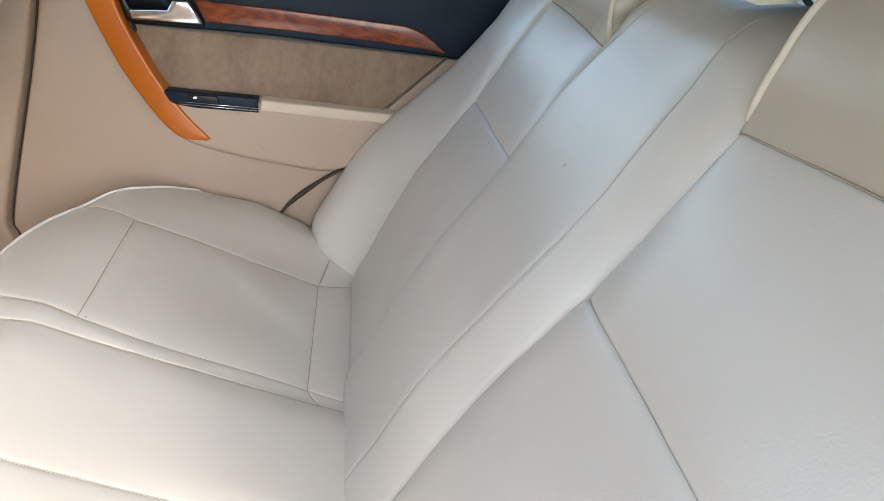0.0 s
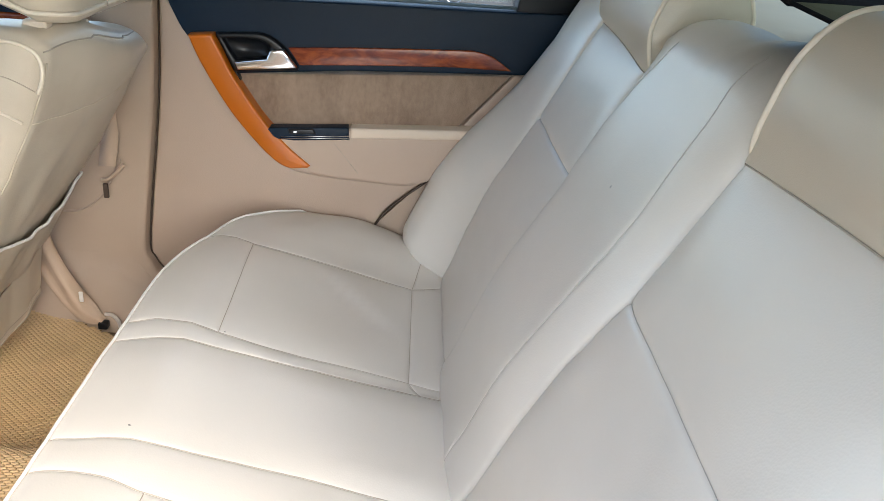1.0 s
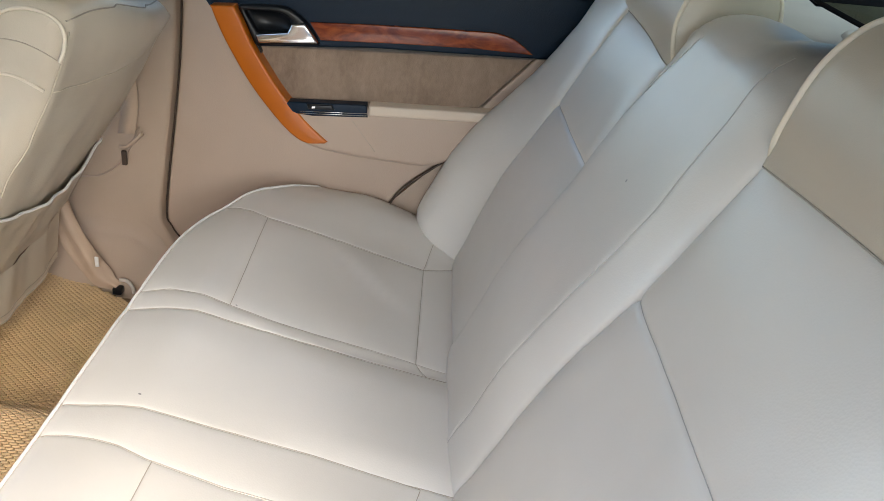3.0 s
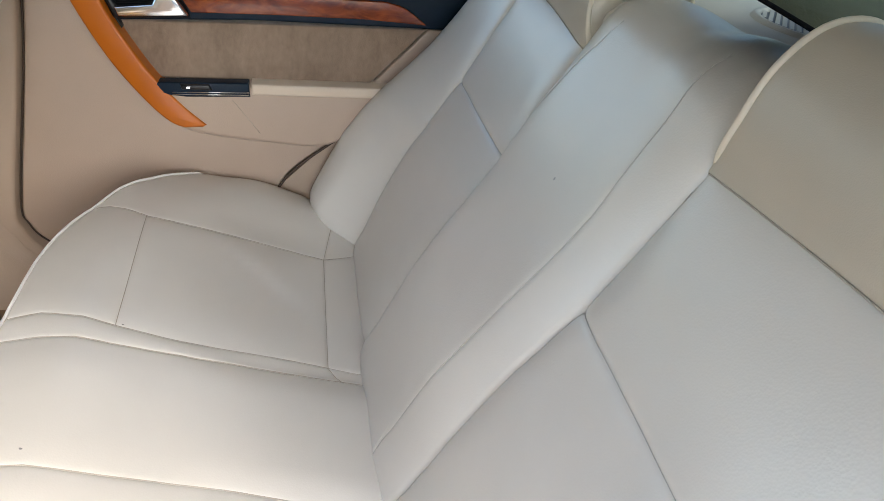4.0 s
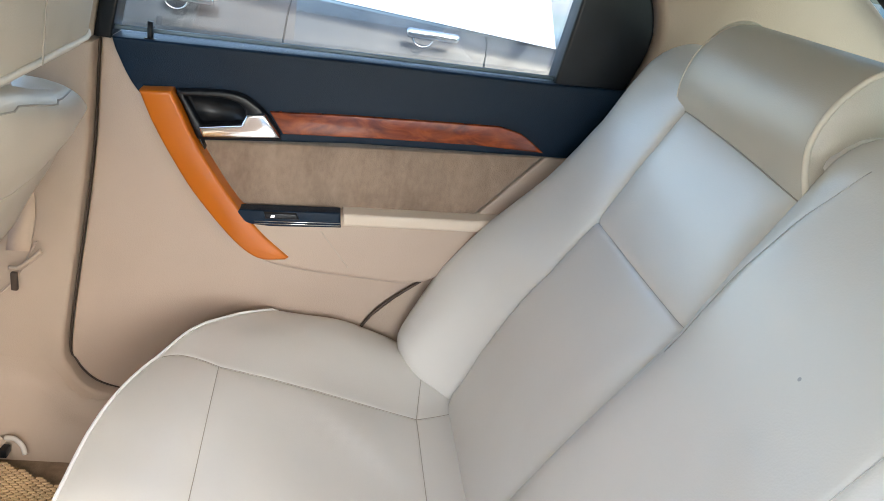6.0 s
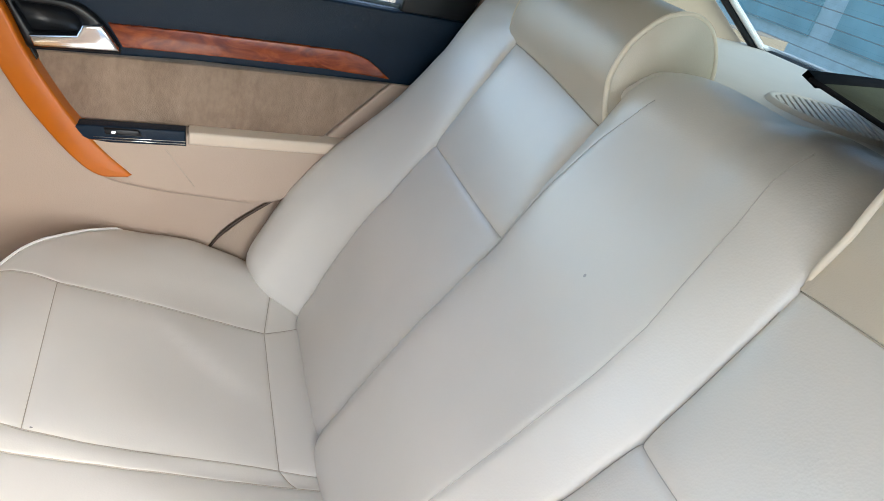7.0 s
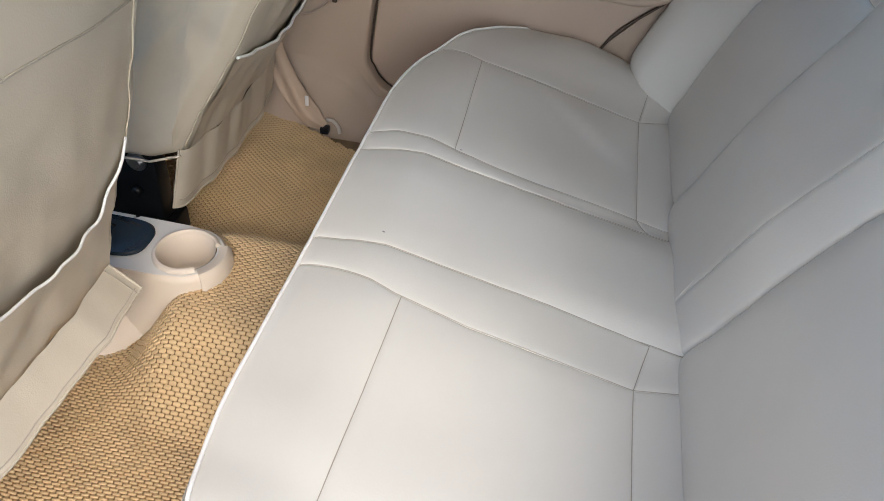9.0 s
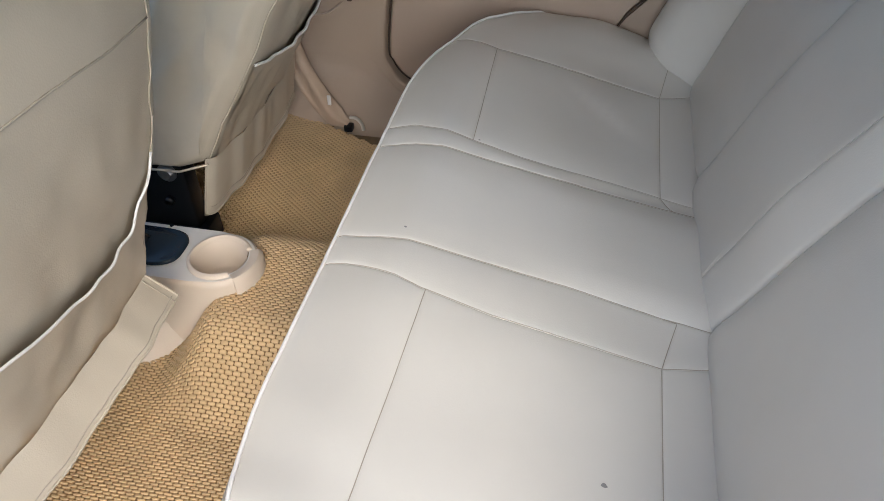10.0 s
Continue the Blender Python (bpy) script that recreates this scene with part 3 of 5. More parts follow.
def headrest(sg):
    """A padded roll in the seat cover on top of the backrest, piped along its inner edge."""
    y0, y1 = 0.168, 0.492
    cx, cz = 0.285, 0.92
    ys = lines([y0, y1], 0.02, (0.002, 0.006, 0.012))
    verts, faces = [], []
    rows = [None] + [p for i, p in enumerate(HR) if i > 4]

    def foot(y):
        s0 = 0.563 + 0.016 * math.sin(math.pi / 2 * (y - y0) / (y1 - y0))
        b, o = back_inner(s0, sg), back_outer(s0, sg)
        p = Vector(back_point(s0, sg * min(2, max(1, 1 + (y - b) / (o - b)))))
        return (p.x - 0.002, sg * y, p.z)

    for y in ys:
        d = min(y - y0, y1 - y)
        k = 1 - 0.04 * math.exp(-d / 0.008)
        for i, q in enumerate(rows):
            if q is None:
                verts.append(foot(y))
                continue
            x, z = q
            w = 0.003 * noise.noise((x * 14, y * 10 * sg, z * 14))
            lean = 0.016 * smooth_step(0.865, 0.93, z) * (1 - (y - y0) / (y1 - y0))
            low = 0.008 * smooth_step(0.93, 1.0, z) if sg > 0 else 0
            verts.append((cx + (x - cx) * (k + w), sg * (y + lean), (cz + (z - cz) * (k + w) if z > 0.9 else z) - low))
    n = len(rows)
    for j in range(len(ys) - 1):
        for i in range(n - 1):
            a = j * n + i
            faces.append((a, a + 1, a + n + 1, a + n) if sg < 0 else (a, a + n, a + n + 1, a + 1))
    h = part("headrest", raw(verts, faces), M_HEAD, bench, "padded tan-white headrest roll")
    part("foot_seam", tube([Vector(foot(y)) + Vector((-0.0005, 0, -0.0008)) for y in np.linspace(y0 + 0.002, y1 - 0.002, 24)], 0.0008, 6), M_THREAD, h)
    n = len(HR)
    # gathered side panels
    for y, inward in ((y0, 1), (y1, -1)):
        vv, ff = [], []
        rings = 7
        for r in range(rings + 1):
            k = 0.95 * (1 - r / rings * 0.97)
            for i, (x, z) in enumerate(HR):
                px, pz = cx + (x - cx) * k, 0.90 + (z - 0.90) * k
                q = r / rings
                dent = -0.010 * math.sin(math.pi * min(1, q * 1.1)) + 0.024 * q * math.exp(-((pz - 0.918 - 0.30 * (px - 0.285)) / 0.011) ** 2) + 0.003 * math.sin(pz * 120 + px * 60) * q
                lean = 0.016 * smooth_step(0.865, 0.93, z) if inward > 0 else 0
                vv.append((px, sg * (y + lean + inward * dent), pz))
        for r in range(rings):
            for i in range(n - 1):
                a = r * n + i
                ff.append((a, a + 1, a + n + 1, a + n))
        part("side_panel", raw(vv, ff), M_HEAD, h)
    part("piping", tube([(cx + (x - cx) * 0.985, sg * (y0 + 0.001 + 0.016 * smooth_step(0.865, 0.93, z)), (cz + (z - cz) * 0.985 if z > 0.88 else z) - (0.008 * smooth_step(0.93, 1.0, z) if sg > 0 else 0)) for x, z in HR], 0.0033), M_PIPE, h, "cream piping")
    part("outer_piping", tube([(cx + (x - cx) * 0.96, sg * y1, (cz + (z - cz) * 0.96 if z > 0.88 else z) - (0.008 * smooth_step(0.93, 1.0, z) if sg > 0 else 0)) for x, z in HR], 0.0016), M_PIPE, h)
    return h


for sg in (1, -1):
    headrest(sg)

# ---- far door ----
door = thing("rear_door", "closed tan rear car door with suede insert and wood trim", "car door", (-0.2, 0.70, 0.2))
lower = curve2([(-0.574, 0.824), (-0.588, 0.62), (-0.629, 0.31), (-0.622, 0.252), (-0.59, 0.215), (-0.54, 0.198)], 5)
lower += [(-0.30, 0.195), (-0.20, 0.25)] + curve2([(-0.145, 0.365), (-0.112, 0.418), (-0.041, 0.483), (0.055, 0.565)], 5)
lower += [(-0.02, 0.60), (-0.30, 0.60), (-0.41, 0.70), (-0.47, 0.80), (-0.55, 0.825)]
part("door_card", prism(lower, 0.692, 0.74, 0.007, 3), M_TAN, door)
belt = [(-0.556, 0.826)] + curve2([(-0.556, 0.826), (-0.547, 0.80), (-0.520, 0.752), (-0.46, 0.70), (-0.425, 0.688)], 4)[1:] + [(-0.20, 0.713), (0.10, 0.732), (0.20, 0.738), (0.26, 0.86), (0.10, 0.853), (-0.22, 0.842)]
part("belt_panel", prism(belt, 0.676, 0.735, 0.022, 6), M_NAVY, door, "dark textured upper door panel")
suede = [(-0.43, 0.688), (-0.365, 0.588), (0.02, 0.612), (0.118, 0.731)]
part("suede_insert", prism(suede, 0.680, 0.72, 0.006, 3), M_SUEDE, door, "brown suede insert")
rear_card = [(0.024, 0.612), (0.122, 0.731), (0.24, 0.738), (0.14, 0.60), (0.062, 0.565)]
part("rear_card", prism(rear_card, 0.682, 0.72, 0.005, 3), M_TAN, door)
arm = [(-0.36, 0.586), (-0.19, 0.600), (0.07, 0.617), (0.10, 0.60)] + curve2([(0.05, 0.562), (-0.048, 0.492), (-0.16, 0.487), (-0.27, 0.493), (-0.33, 0.508), (-0.38, 0.55)], 4)
part("armrest", prism(arm, 0.650, 0.71, 0.012, 4), M_TAN, door)
part("armrest_pad", prism([(-0.196, 0.583), (-0.197, 0.6045), (0.064, 0.6215), (0.078, 0.609), (0.05, 0.600)], 0.6465, 0.70, 0.005, 3), M_PAD, door, "pale beige armrest top")
pull = curve2([(-0.511, 0.761), (-0.490, 0.712), (-0.455, 0.650), (-0.420, 0.599), (-0.366, 0.538), (-0.325, 0.510), (-0.282, 0.512)], 5) + curve2([(-0.276, 0.517), (-0.320, 0.553), (-0.370, 0.606), (-0.405, 0.655), (-0.432, 0.698), (-0.450, 0.735), (-0.466, 0.766)], 5)
part("pull_handle", prism(pull, 0.645, 0.70, 0.012, 4), M_ORANGE, door, "glossy orange wooden pull handle")
wood = [(-0.325, 0.749), (-0.2, 0.760), (-0.05, 0.770)] + curve2([(0.035, 0.775), (0.07, 0.768), (0.098, 0.752), (0.113, 0.742)], 3) + [(0.0, 0.740), (-0.15, 0.730), (-0.303, 0.717)]
part("wood_trim", prism(wood, 0.668, 0.69, 0.005, 3), M_WOOD, door, "glossy red-brown burl wood trim")
bezel = curve2([(-0.462, 0.765), (-0.40, 0.772), (-0.365, 0.770), (-0.335, 0.752), (-0.316, 0.730), (-0.303, 0.708)], 4) + [(-0.43, 0.694)]
pocket = curve2([(-0.450, 0.757), (-0.40, 0.761), (-0.375, 0.758), (-0.362, 0.745), (-0.364, 0.728)], 4) + [(-0.425, 0.719)]
lever = [(-0.427, 0.716), (-0.365, 0.727), (-0.358, 0.744), (-0.332, 0.748), (-0.306, 0.714), (-0.42, 0.700)]
po, pi_ = resample(bezel, 60), resample(pocket, 60)
rim_of = [[(x, 0.678, z) for x, z in po], [(x, 0.664, z) for x, z in po]]
rim_of += [[(a[0] + (b[0] - a[0]) * q, y, a[1] + (b[1] - a[1]) * q) for a, b in zip(po, pi_)] for q, y in ((0.2, 0.661), (0.75, 0.661), (0.95, 0.6635), (1.0, 0.668))]
bz = part("handle_bezel", ring_loft(rim_of), M_BLACK, door, "dark plastic handle surround")
part("handle_recess", ring_loft([[(x, 0.668, z) for x, z in pi_], [(x * 0.985 - 0.0062, 0.6752, z * 0.985 + 0.0112) for x, z in pi_]], True), M_BLACK, bz, "black hollow behind the lever")
part("door_lever", prism(lever, 0.652, 0.676, 0.004, 3), M_CHROME, door, "chrome door lever")
gap = curve2([(-0.462, 0.760), (-0.450, 0.737), (-0.434, 0.704), (-0.418, 0.677)], 4)
part("handle_edge", prism(gap + [(x + 0.007 * (1 - i / len(gap)), z + 0.003) for i, (x, z) in enumerate(gap)][::-1], 0.664, 0.69, 0.001, 2), M_BLACK, door, "black inner edge of the pull handle")
switch = [(-0.352, 0.570), (-0.368, 0.592), (-0.202, 0.606), (-0.198, 0.580), (-0.31, 0.569)]
sw = part("switch_panel", prism(switch, 0.645, 0.67, 0.004, 3), M_NAVY, door, "blue-black window switch panel")
part("window_switch", prism([(-0.318, 0.584), (-0.321, 0.594), (-0.271, 0.598), (-0.265, 0.588)], 0.640, 0.65, 0.003), M_BLACK, sw)
part("switch_mark", prism([(-0.310, 0.588), (-0.309, 0.592), (-0.303, 0.5925), (-0.304, 0.5885)], 0.6385, 0.645, 0.0), M_CHROME, sw)
for dz in (0, 0.0042):
    part("chrome_line", tube([(-0.335, 0.6445, 0.5725 + dz), (-0.200, 0.6445, 0.5845 + dz)], 0.0010, 5), M_CHROME, sw)
seal_pts = [(x, 0.703, z) for x, z in curve2([(-0.578, 0.83), (-0.592, 0.62), (-0.634, 0.31), (-0.626, 0.248), (-0.594, 0.209), (-0.54, 0.192)], 5)]
part("door_seal", tube(seal_pts, 0.0019), M_RUBBER, door)
part("rear_seal", tube([(x, 0.692, z) for x, z in curve2([(-0.16, 0.33), (-0.142, 0.368), (-0.109, 0.418), (-0.038, 0.483), (0.06, 0.565)], 5)], 0.0028), M_RUBBER, door)
part("armrest_seam", tube([(-0.230, 0.6498, 0.570), (-0.178, 0.6498, 0.508)], 0.0004, 4), M_THREAD, door)
part("lock_pin", tube([(-0.505, 0.69, 0.82), (-0.505, 0.69, 0.853)], 0.0045), M_BLACK, door)
part("pin_collar", tube([(-0.505, 0.69, 0.822), (-0.505, 0.69, 0.829)], 0.009, 10), M_BLACK, door)
quarter = [(0.108, 0.838)] + curve2([(0.222, 0.842), (0.243, 0.90), (0.250, 0.95), (0.232, 1.004), (0.19, 1.06), (0.16, 1.12)], 4) + [(0.137, 1.12)]
part("quarter_cover", prism(quarter, 0.684, 0.73, 0.006, 3), M_BLACK, door, "black triangular quarter cover")
part("glass_run", tube([(-0.57, 0.70, 0.836), (-0.22, 0.70, 0.849), (0.11, 0.70, 0.858)], 0.0035), M_MOULD, door)
part("front_frame", prism([(-0.585, 0.82), (-0.56, 0.82), (-0.50, 1.15), (-0.53, 1.15)], 0.69, 0.74, 0.004), M_BLACK, door)
part("top_frame", prism([(-0.53, 1.12), (0.2, 1.12), (0.2, 1.15), (-0.53, 1.15)], 0.69, 0.74, 0.004), M_BLACK, door)
part("window_glass", box((-0.58, 0.716, 0.70), (0.2, 0.720, 1.15), 0), M_GLASS, door, "clear door glass", smooth=False)
part("outer_skin", prism([(-0.63, 0.10), (-0.60, 0.82), (0.25, 0.84), (0.1, 0.55), (-0.1, 0.3), (-0.2, 0.1)], 0.76, 0.80, 0.01), M_PAINT, door)

front_door = thing("front_door", "tan front door with dark upper panel and wood trim", "car door", (-1.2, 0.70, 0.2))
part("door_card", prism([(-1.65, 0.15), (-0.92, 0.15), (-0.86, 0.40), (-0.74, 0.72), (-1.65, 0.70)], 0.690, 0.74, 0.01), M_TAN, front_door)
part("belt_panel", prism([(-1.65, 0.70), (-0.75, 0.72), (-0.71, 0.83), (-1.65, 0.82)], 0.676, 0.74, 0.01), M_NAVY, front_door)
part("wood_trim", prism([(-1.45, 0.715), (-0.80, 0.735), (-0.77, 0.755), (-0.80, 0.768), (-1.45, 0.75)], 0.668, 0.69, 0.005), M_WOOD, front_door)
part("suede_insert", prism([(-1.45, 0.58), (-0.84, 0.60), (-0.78, 0.71), (-1.45, 0.695)], 0.680, 0.70, 0.005), M_SUEDE, front_door)

# ---- body shell ----
def shell(name, bm, mat, smooth=True):
    return tagged(part(name, bm, mat, None, "", smooth), kind="structure")


shell("floor", box((-2.3, -0.78, 0.02), (0.45, 0.78, 0.10), 0), M_CARPET, False)
shell("side_trim_rear", prism([(-0.56, 0.10), (0.9, 0.10), (0.9, 0.95), (0.235, 0.95), (0.235, 0.72), (0.06, 0.565), (-0.038, 0.483), (-0.142, 0.368), (-0.20, 0.19), (-0.56, 0.19)], 0.702, 0.78, 0), M_PILLAR, False)
pillar = [(-0.90, 0.10), (-0.55, 0.10), (-0.55, 0.195)] + curve2([(-0.55, 0.195), (-0.60, 0.208), (-0.629, 0.248), (-0.637, 0.31), (-0.596, 0.62), (-0.580, 0.815)], 4) + [(-0.70, 0.80), (-0.78, 0.55), (-0.90, 0.35)]
shell("b_pillar_trim", prism(pillar, 0.676, 0.76, 0.012, 4), M_PILLAR)
shell("b_pillar_upper", prism([(-0.70, 0.81), (-0.586, 0.82), (-0.53, 1.18), (-0.62, 1.18)], 0.668, 0.76, 0.015, 3), M_BEIGE)
vv, ff = [], []
sill_x = [-1.6, -1.1, *np.linspace(-0.95, -0.45, 26), -0.2]
for x in sill_x:
    k = smooth_step(-0.72, -0.60, x)
    hi = 0.36 - 0.172 * k
    prof = [(0.76, hi + 0.002), (0.690 - 0.004 * k, hi), (0.674 - 0.010 * k, hi - 0.10 * (1 - k) - 0.012), (0.652, 0.215 - 0.052 * k), (0.628, 0.160 - 0.010 * k), (0.612, 0.125), (0.606, 0.09), (0.606, 0.07), (0.76, 0.07)]
    vv += [(x, y, z) for y, z in curve2(prof[:7], 4) + prof[7:]]
m = len(vv) // len(sill_x)
ff = [(i * m + q, (i + 1) * m + q, (i + 1) * m + q + 1, i * m + q + 1) for i in range(len(sill_x) - 1) for q in range(m - 1)]
bm = raw(vv, ff + [tuple(range(m)), tuple((len(sill_x) - 1) * m + q for q in range(m))[::-1]])
bmesh.ops.recalc_face_normals(bm, faces=bm.faces)
shell("sill_trim", sharp(bm, 60), M_PILLAR)
shell("front_side_wall", prism([(-2.3, 0.05), (-0.85, 0.05), (-0.72, 0.80), (-2.3, 0.80)], 0.70, 0.78, 0), M_TAN, False)
cp = [(0.215, 0.80), (0.80, 0.80), (0.80, 0.90), (0.785, 0.925), (0.41, 1.17), (0.15, 1.18)] + curve2([(0.163, 1.125), (0.195, 1.064), (0.238, 1.008), (0.257, 0.952), (0.249, 0.90), (0.226, 0.84)], 4)
shell("c_pillar_trim", prism(cp, 0.668, 0.76, 0.012, 3), M_PILLAR)
shell("ceiling", box((-1.12, -0.75, 1.18), (0.46, 0.74, 1.22), 0), M_ROOF, False)
shell("parcel_shelf", box((0.30, -0.70, 0.86), (0.812, 0.70, 0.932), 0.004), M_SHELF)
shell("trunk_wall", box((0.40, -0.70, 0.10), (0.45, 0.70, 0.88), 0), M_CARPET, False)
shell("near_c_pillar", prism([(0.35, 0.05), (0.95, 0.05), (0.95, 0.93), (0.42, 1.18), (0.20, 1.18), (0.30, 0.80)], -0.78, -0.70, 0), M_PILLAR, False)
shell("near_sill", box((-2.3, -0.80, 0.02), (0.4, -0.68, 0.14), 0.01), M_TAN)
shell("near_b_pillar", prism([(-0.98, 0.10), (-0.80, 0.10), (-0.70, 1.18), (-0.80, 1.18)], -0.76, -0.68, 0), M_PILLAR, False)
shell("near_front_wall", prism([(-2.3, 0.05), (-0.95, 0.05), (-0.88, 0.80), (-2.3, 0.80)], -0.78, -0.70, 0), M_TAN, False)
def open_door():
    """The near rear door, swung open beside the camera."""
    bm = box((0, -0.05, 0.12), (0.98, 0.03, 0.84), 0.02, 3)
    for lo, hi in (((0.0, -0.03, 0.84), (0.05, 0.01, 1.16)), ((0.93, -0.03, 0.84), (0.98, 0.01, 1.16)), ((0.0, -0.03, 1.12), (0.98, 0.01, 1.16))):
        other = box(lo, hi, 0)
        me = bpy.data.meshes.new("frame")
        other.to_mesh(me)
        other.free()
        bm.from_mesh(me)
        bpy.data.meshes.remove(me)
    bm.transform(pose(-0.78, -0.80, 0, 0, 0, -70))
    return bm


shell("near_door", open_door(), M_TAN, False)
# unseen pane and bar, added to keep light off the far front seat
shell("added_front_window", box((-1.98, -0.745, 0.80), (-0.74, -0.741, 1.18), 0), M_GLASS_N, False)
shell("added_front_window_top", box((-1.45, -0.78, 1.16), (-0.72, -0.66, 1.20), 0), M_PILLAR, False)
shell("windscreen", raw([(-2.10, -0.72, 0.85), (-2.10, 0.72, 0.85), (-1.12, 0.66, 1.19), (-1.12, -0.66, 1.19)], [(0, 1, 2, 3)]), M_GLASS, False)
shell("front_wall", box((-2.35, -0.78, 0.05), (-2.1, 0.78, 0.85), 0), M_NAVY, False)
rear_glass = shell("rear_window", raw([(0.825, -0.74, 0.915), (0.825, 0.76, 0.915), (0.415, 0.74, 1.18), (0.415, -0.72, 1.18)], [(0, 1, 2, 3)]), M_GLASS_R, False)
for k in range(9):
    t = 0.12 + 0.09 * k
    part("heater_line", tube([(0.825 - 0.41 * t - 0.004, -0.6, 0.915 + 0.265 * t - 0.003), (0.825 - 0.41 * t - 0.004, 0.6, 0.915 + 0.265 * t - 0.003)], 0.0005, 4), M_INK, rear_glass)
part("gasket", tube([(0.40, 0.645, 1.178), (0.785, 0.655, 0.932), (0.806, 0.645, 0.929), (0.810, 0.60, 0.930), (0.810, -0.60, 0.930)], 0.007, 8), M_BLACK, rear_glass, "black rubber gasket")
part("bright_trim", tube([(0.408, 0.632, 1.178), (0.790, 0.642, 0.938), (0.812, 0.632, 0.936), (0.816, 0.59, 0.937), (0.816, -0.60, 0.937)], 0.006, 6), M_WHITE, rear_glass, "pale glass edge")
shell("rear_wall", box((0.93, -0.74, 0.05), (0.97, 0.74, 0.90), 0), M_PAINT, False)
shell("boot_lid", box((0.82, -0.74, 0.84), (1.45, 0.74, 0.895), 0.02), M_PAINT)

# ---- floor mat with raised cells ----
def floor_z(x, y):
    return 0.122 + 0.116 * (1 - smooth_step(0.07, 0.24, abs(y + 0.012))) * smooth_step(-0.81, -0.70, x) + 0.02 * (1 - smooth_step(-0.92, -0.80, x))


def on_mat(x, y):
    """The mat is cut out round the console, and its far edge runs slantwise past the sill."""
    if math.hypot(x + 0.727, y + 0.012) < 0.060 or (x < -0.727 and abs(y + 0.012) < 0.062):
        return False
    return y < 0.628 - 0.47 * max(0, x + 0.82)


mat = thing("floor_mat", "tan honeycomb floor mat over the rear footwell", "floor mat", (-0.66, 0, 0.12))
xs, ys = np.linspace(-0.98, -0.43, 30), np.linspace(-0.66, 0.66, 70)
vv = [(x, y, floor_z(x, y)) for x in xs for y in ys]
ff = [(i * 70 + j, (i + 1) * 70 + j, (i + 1) * 70 + j + 1, i * 70 + j + 1) for i in range(29) for j in range(69) if on_mat(xs[i + 1], ys[j + 1] - 0.008)]
part("backing", raw(vv, ff), M_MATSHADE, mat)
px, py = 0.0132, 0.0052


def cell_shape(x, y, height):
    """One raised lozenge of the mat: three shrinking outlines and a flat top."""
    vv = []
    for hz, k in ((0.0, 1.0), (0.0026, 0.92), (0.0032, 0.74)):
        for cx, cy in ((-1, -0.45), (-0.8, 0.9), (0.8, 0.9), (1, 0.45), (0.8, -0.9), (-0.8, -0.9)):
            X, Y = x + cx * k * px * 0.455, y + cy * k * py * 0.465
            vv.append((X, Y, height(X, Y) + hz))
    ff = [(r * 6 + q, r * 6 + 6 + q, r * 6 + 6 + (q + 1) % 6, r * 6 + (q + 1) % 6) for r in range(2) for q in range(6)]
    return vv, ff + [tuple(12 + q for q in range(6))[::-1]]


vv, ff, picked = [], [], []
for i in range(int(0.55 / px)):
    for j in range(int(1.29 / py)):
        x, y = -0.98 + i * px + (px / 2 if j % 2 else 0), -0.645 + j * py
        if not on_mat(x, y):
            continue
        if -0.74 < x < -0.63 and -0.45 < y < -0.27:
            picked.append((x, y))
            continue
        v1, f1 = cell_shape(x, y, floor_z)
        ff += [tuple(len(vv) + q for q in f) for f in f1]
        vv += v1
rest = part("mat_relief", raw(vv, ff), M_MAT, mat, "rows of raised tan lozenges")
rest["kind"] = "stuff"
v1, f1 = cell_shape(0, 0, lambda a, b: 0)
cell_mesh = None
for x, y in picked:
    if cell_mesh is None:
        first = part("raised_cell", raw(v1, f1), M_MAT, None)
        cell_mesh = first.data
        ob = first
    else:
        ob = new("raised_cell", cell_mesh)
    ob.parent = mat
    ob.location = Vector((x, y, floor_z(x, y))) - mat.location

# ---- centre console with cup holder ----
console = thing("center_console", "pale beige plastic centre console with cup holder", "console", (-0.75, 0, 0.12))
ZC = 0.268


def stadium(cx, r, x_front, n=20, wide=None):
    """An outline with a round rear end at cx and a square front."""
    w = wide or r
    pts = [(cx + r * math.cos(a), r * math.sin(a)) for a in np.linspace(-math.pi / 2, math.pi / 2, n)]
    return pts + [(x_front, w), (x_front, -w)]


CX, CY = -0.727, -0.012
rings = []
for z, g, gy in ((0.10, 0.0, 0.026), (0.14, 0.0, 0.022), (0.18, 0.0, 0.012), (0.22, -0.001, 0.003), (ZC - 0.012, 0.0, 0.0), (ZC - 0.004, -0.0015, -0.0015), (ZC, -0.006, -0.006)):
    rings.append([(x, CY + y * (1 + (gy if x < CX else gy * 0.4) / 0.062), z) for x, y in stadium(CX, 0.062 + g, -1.5, 24, 0.066 + g)])
part("console_body", ring_loft(rings), M_CONSOLE, console)
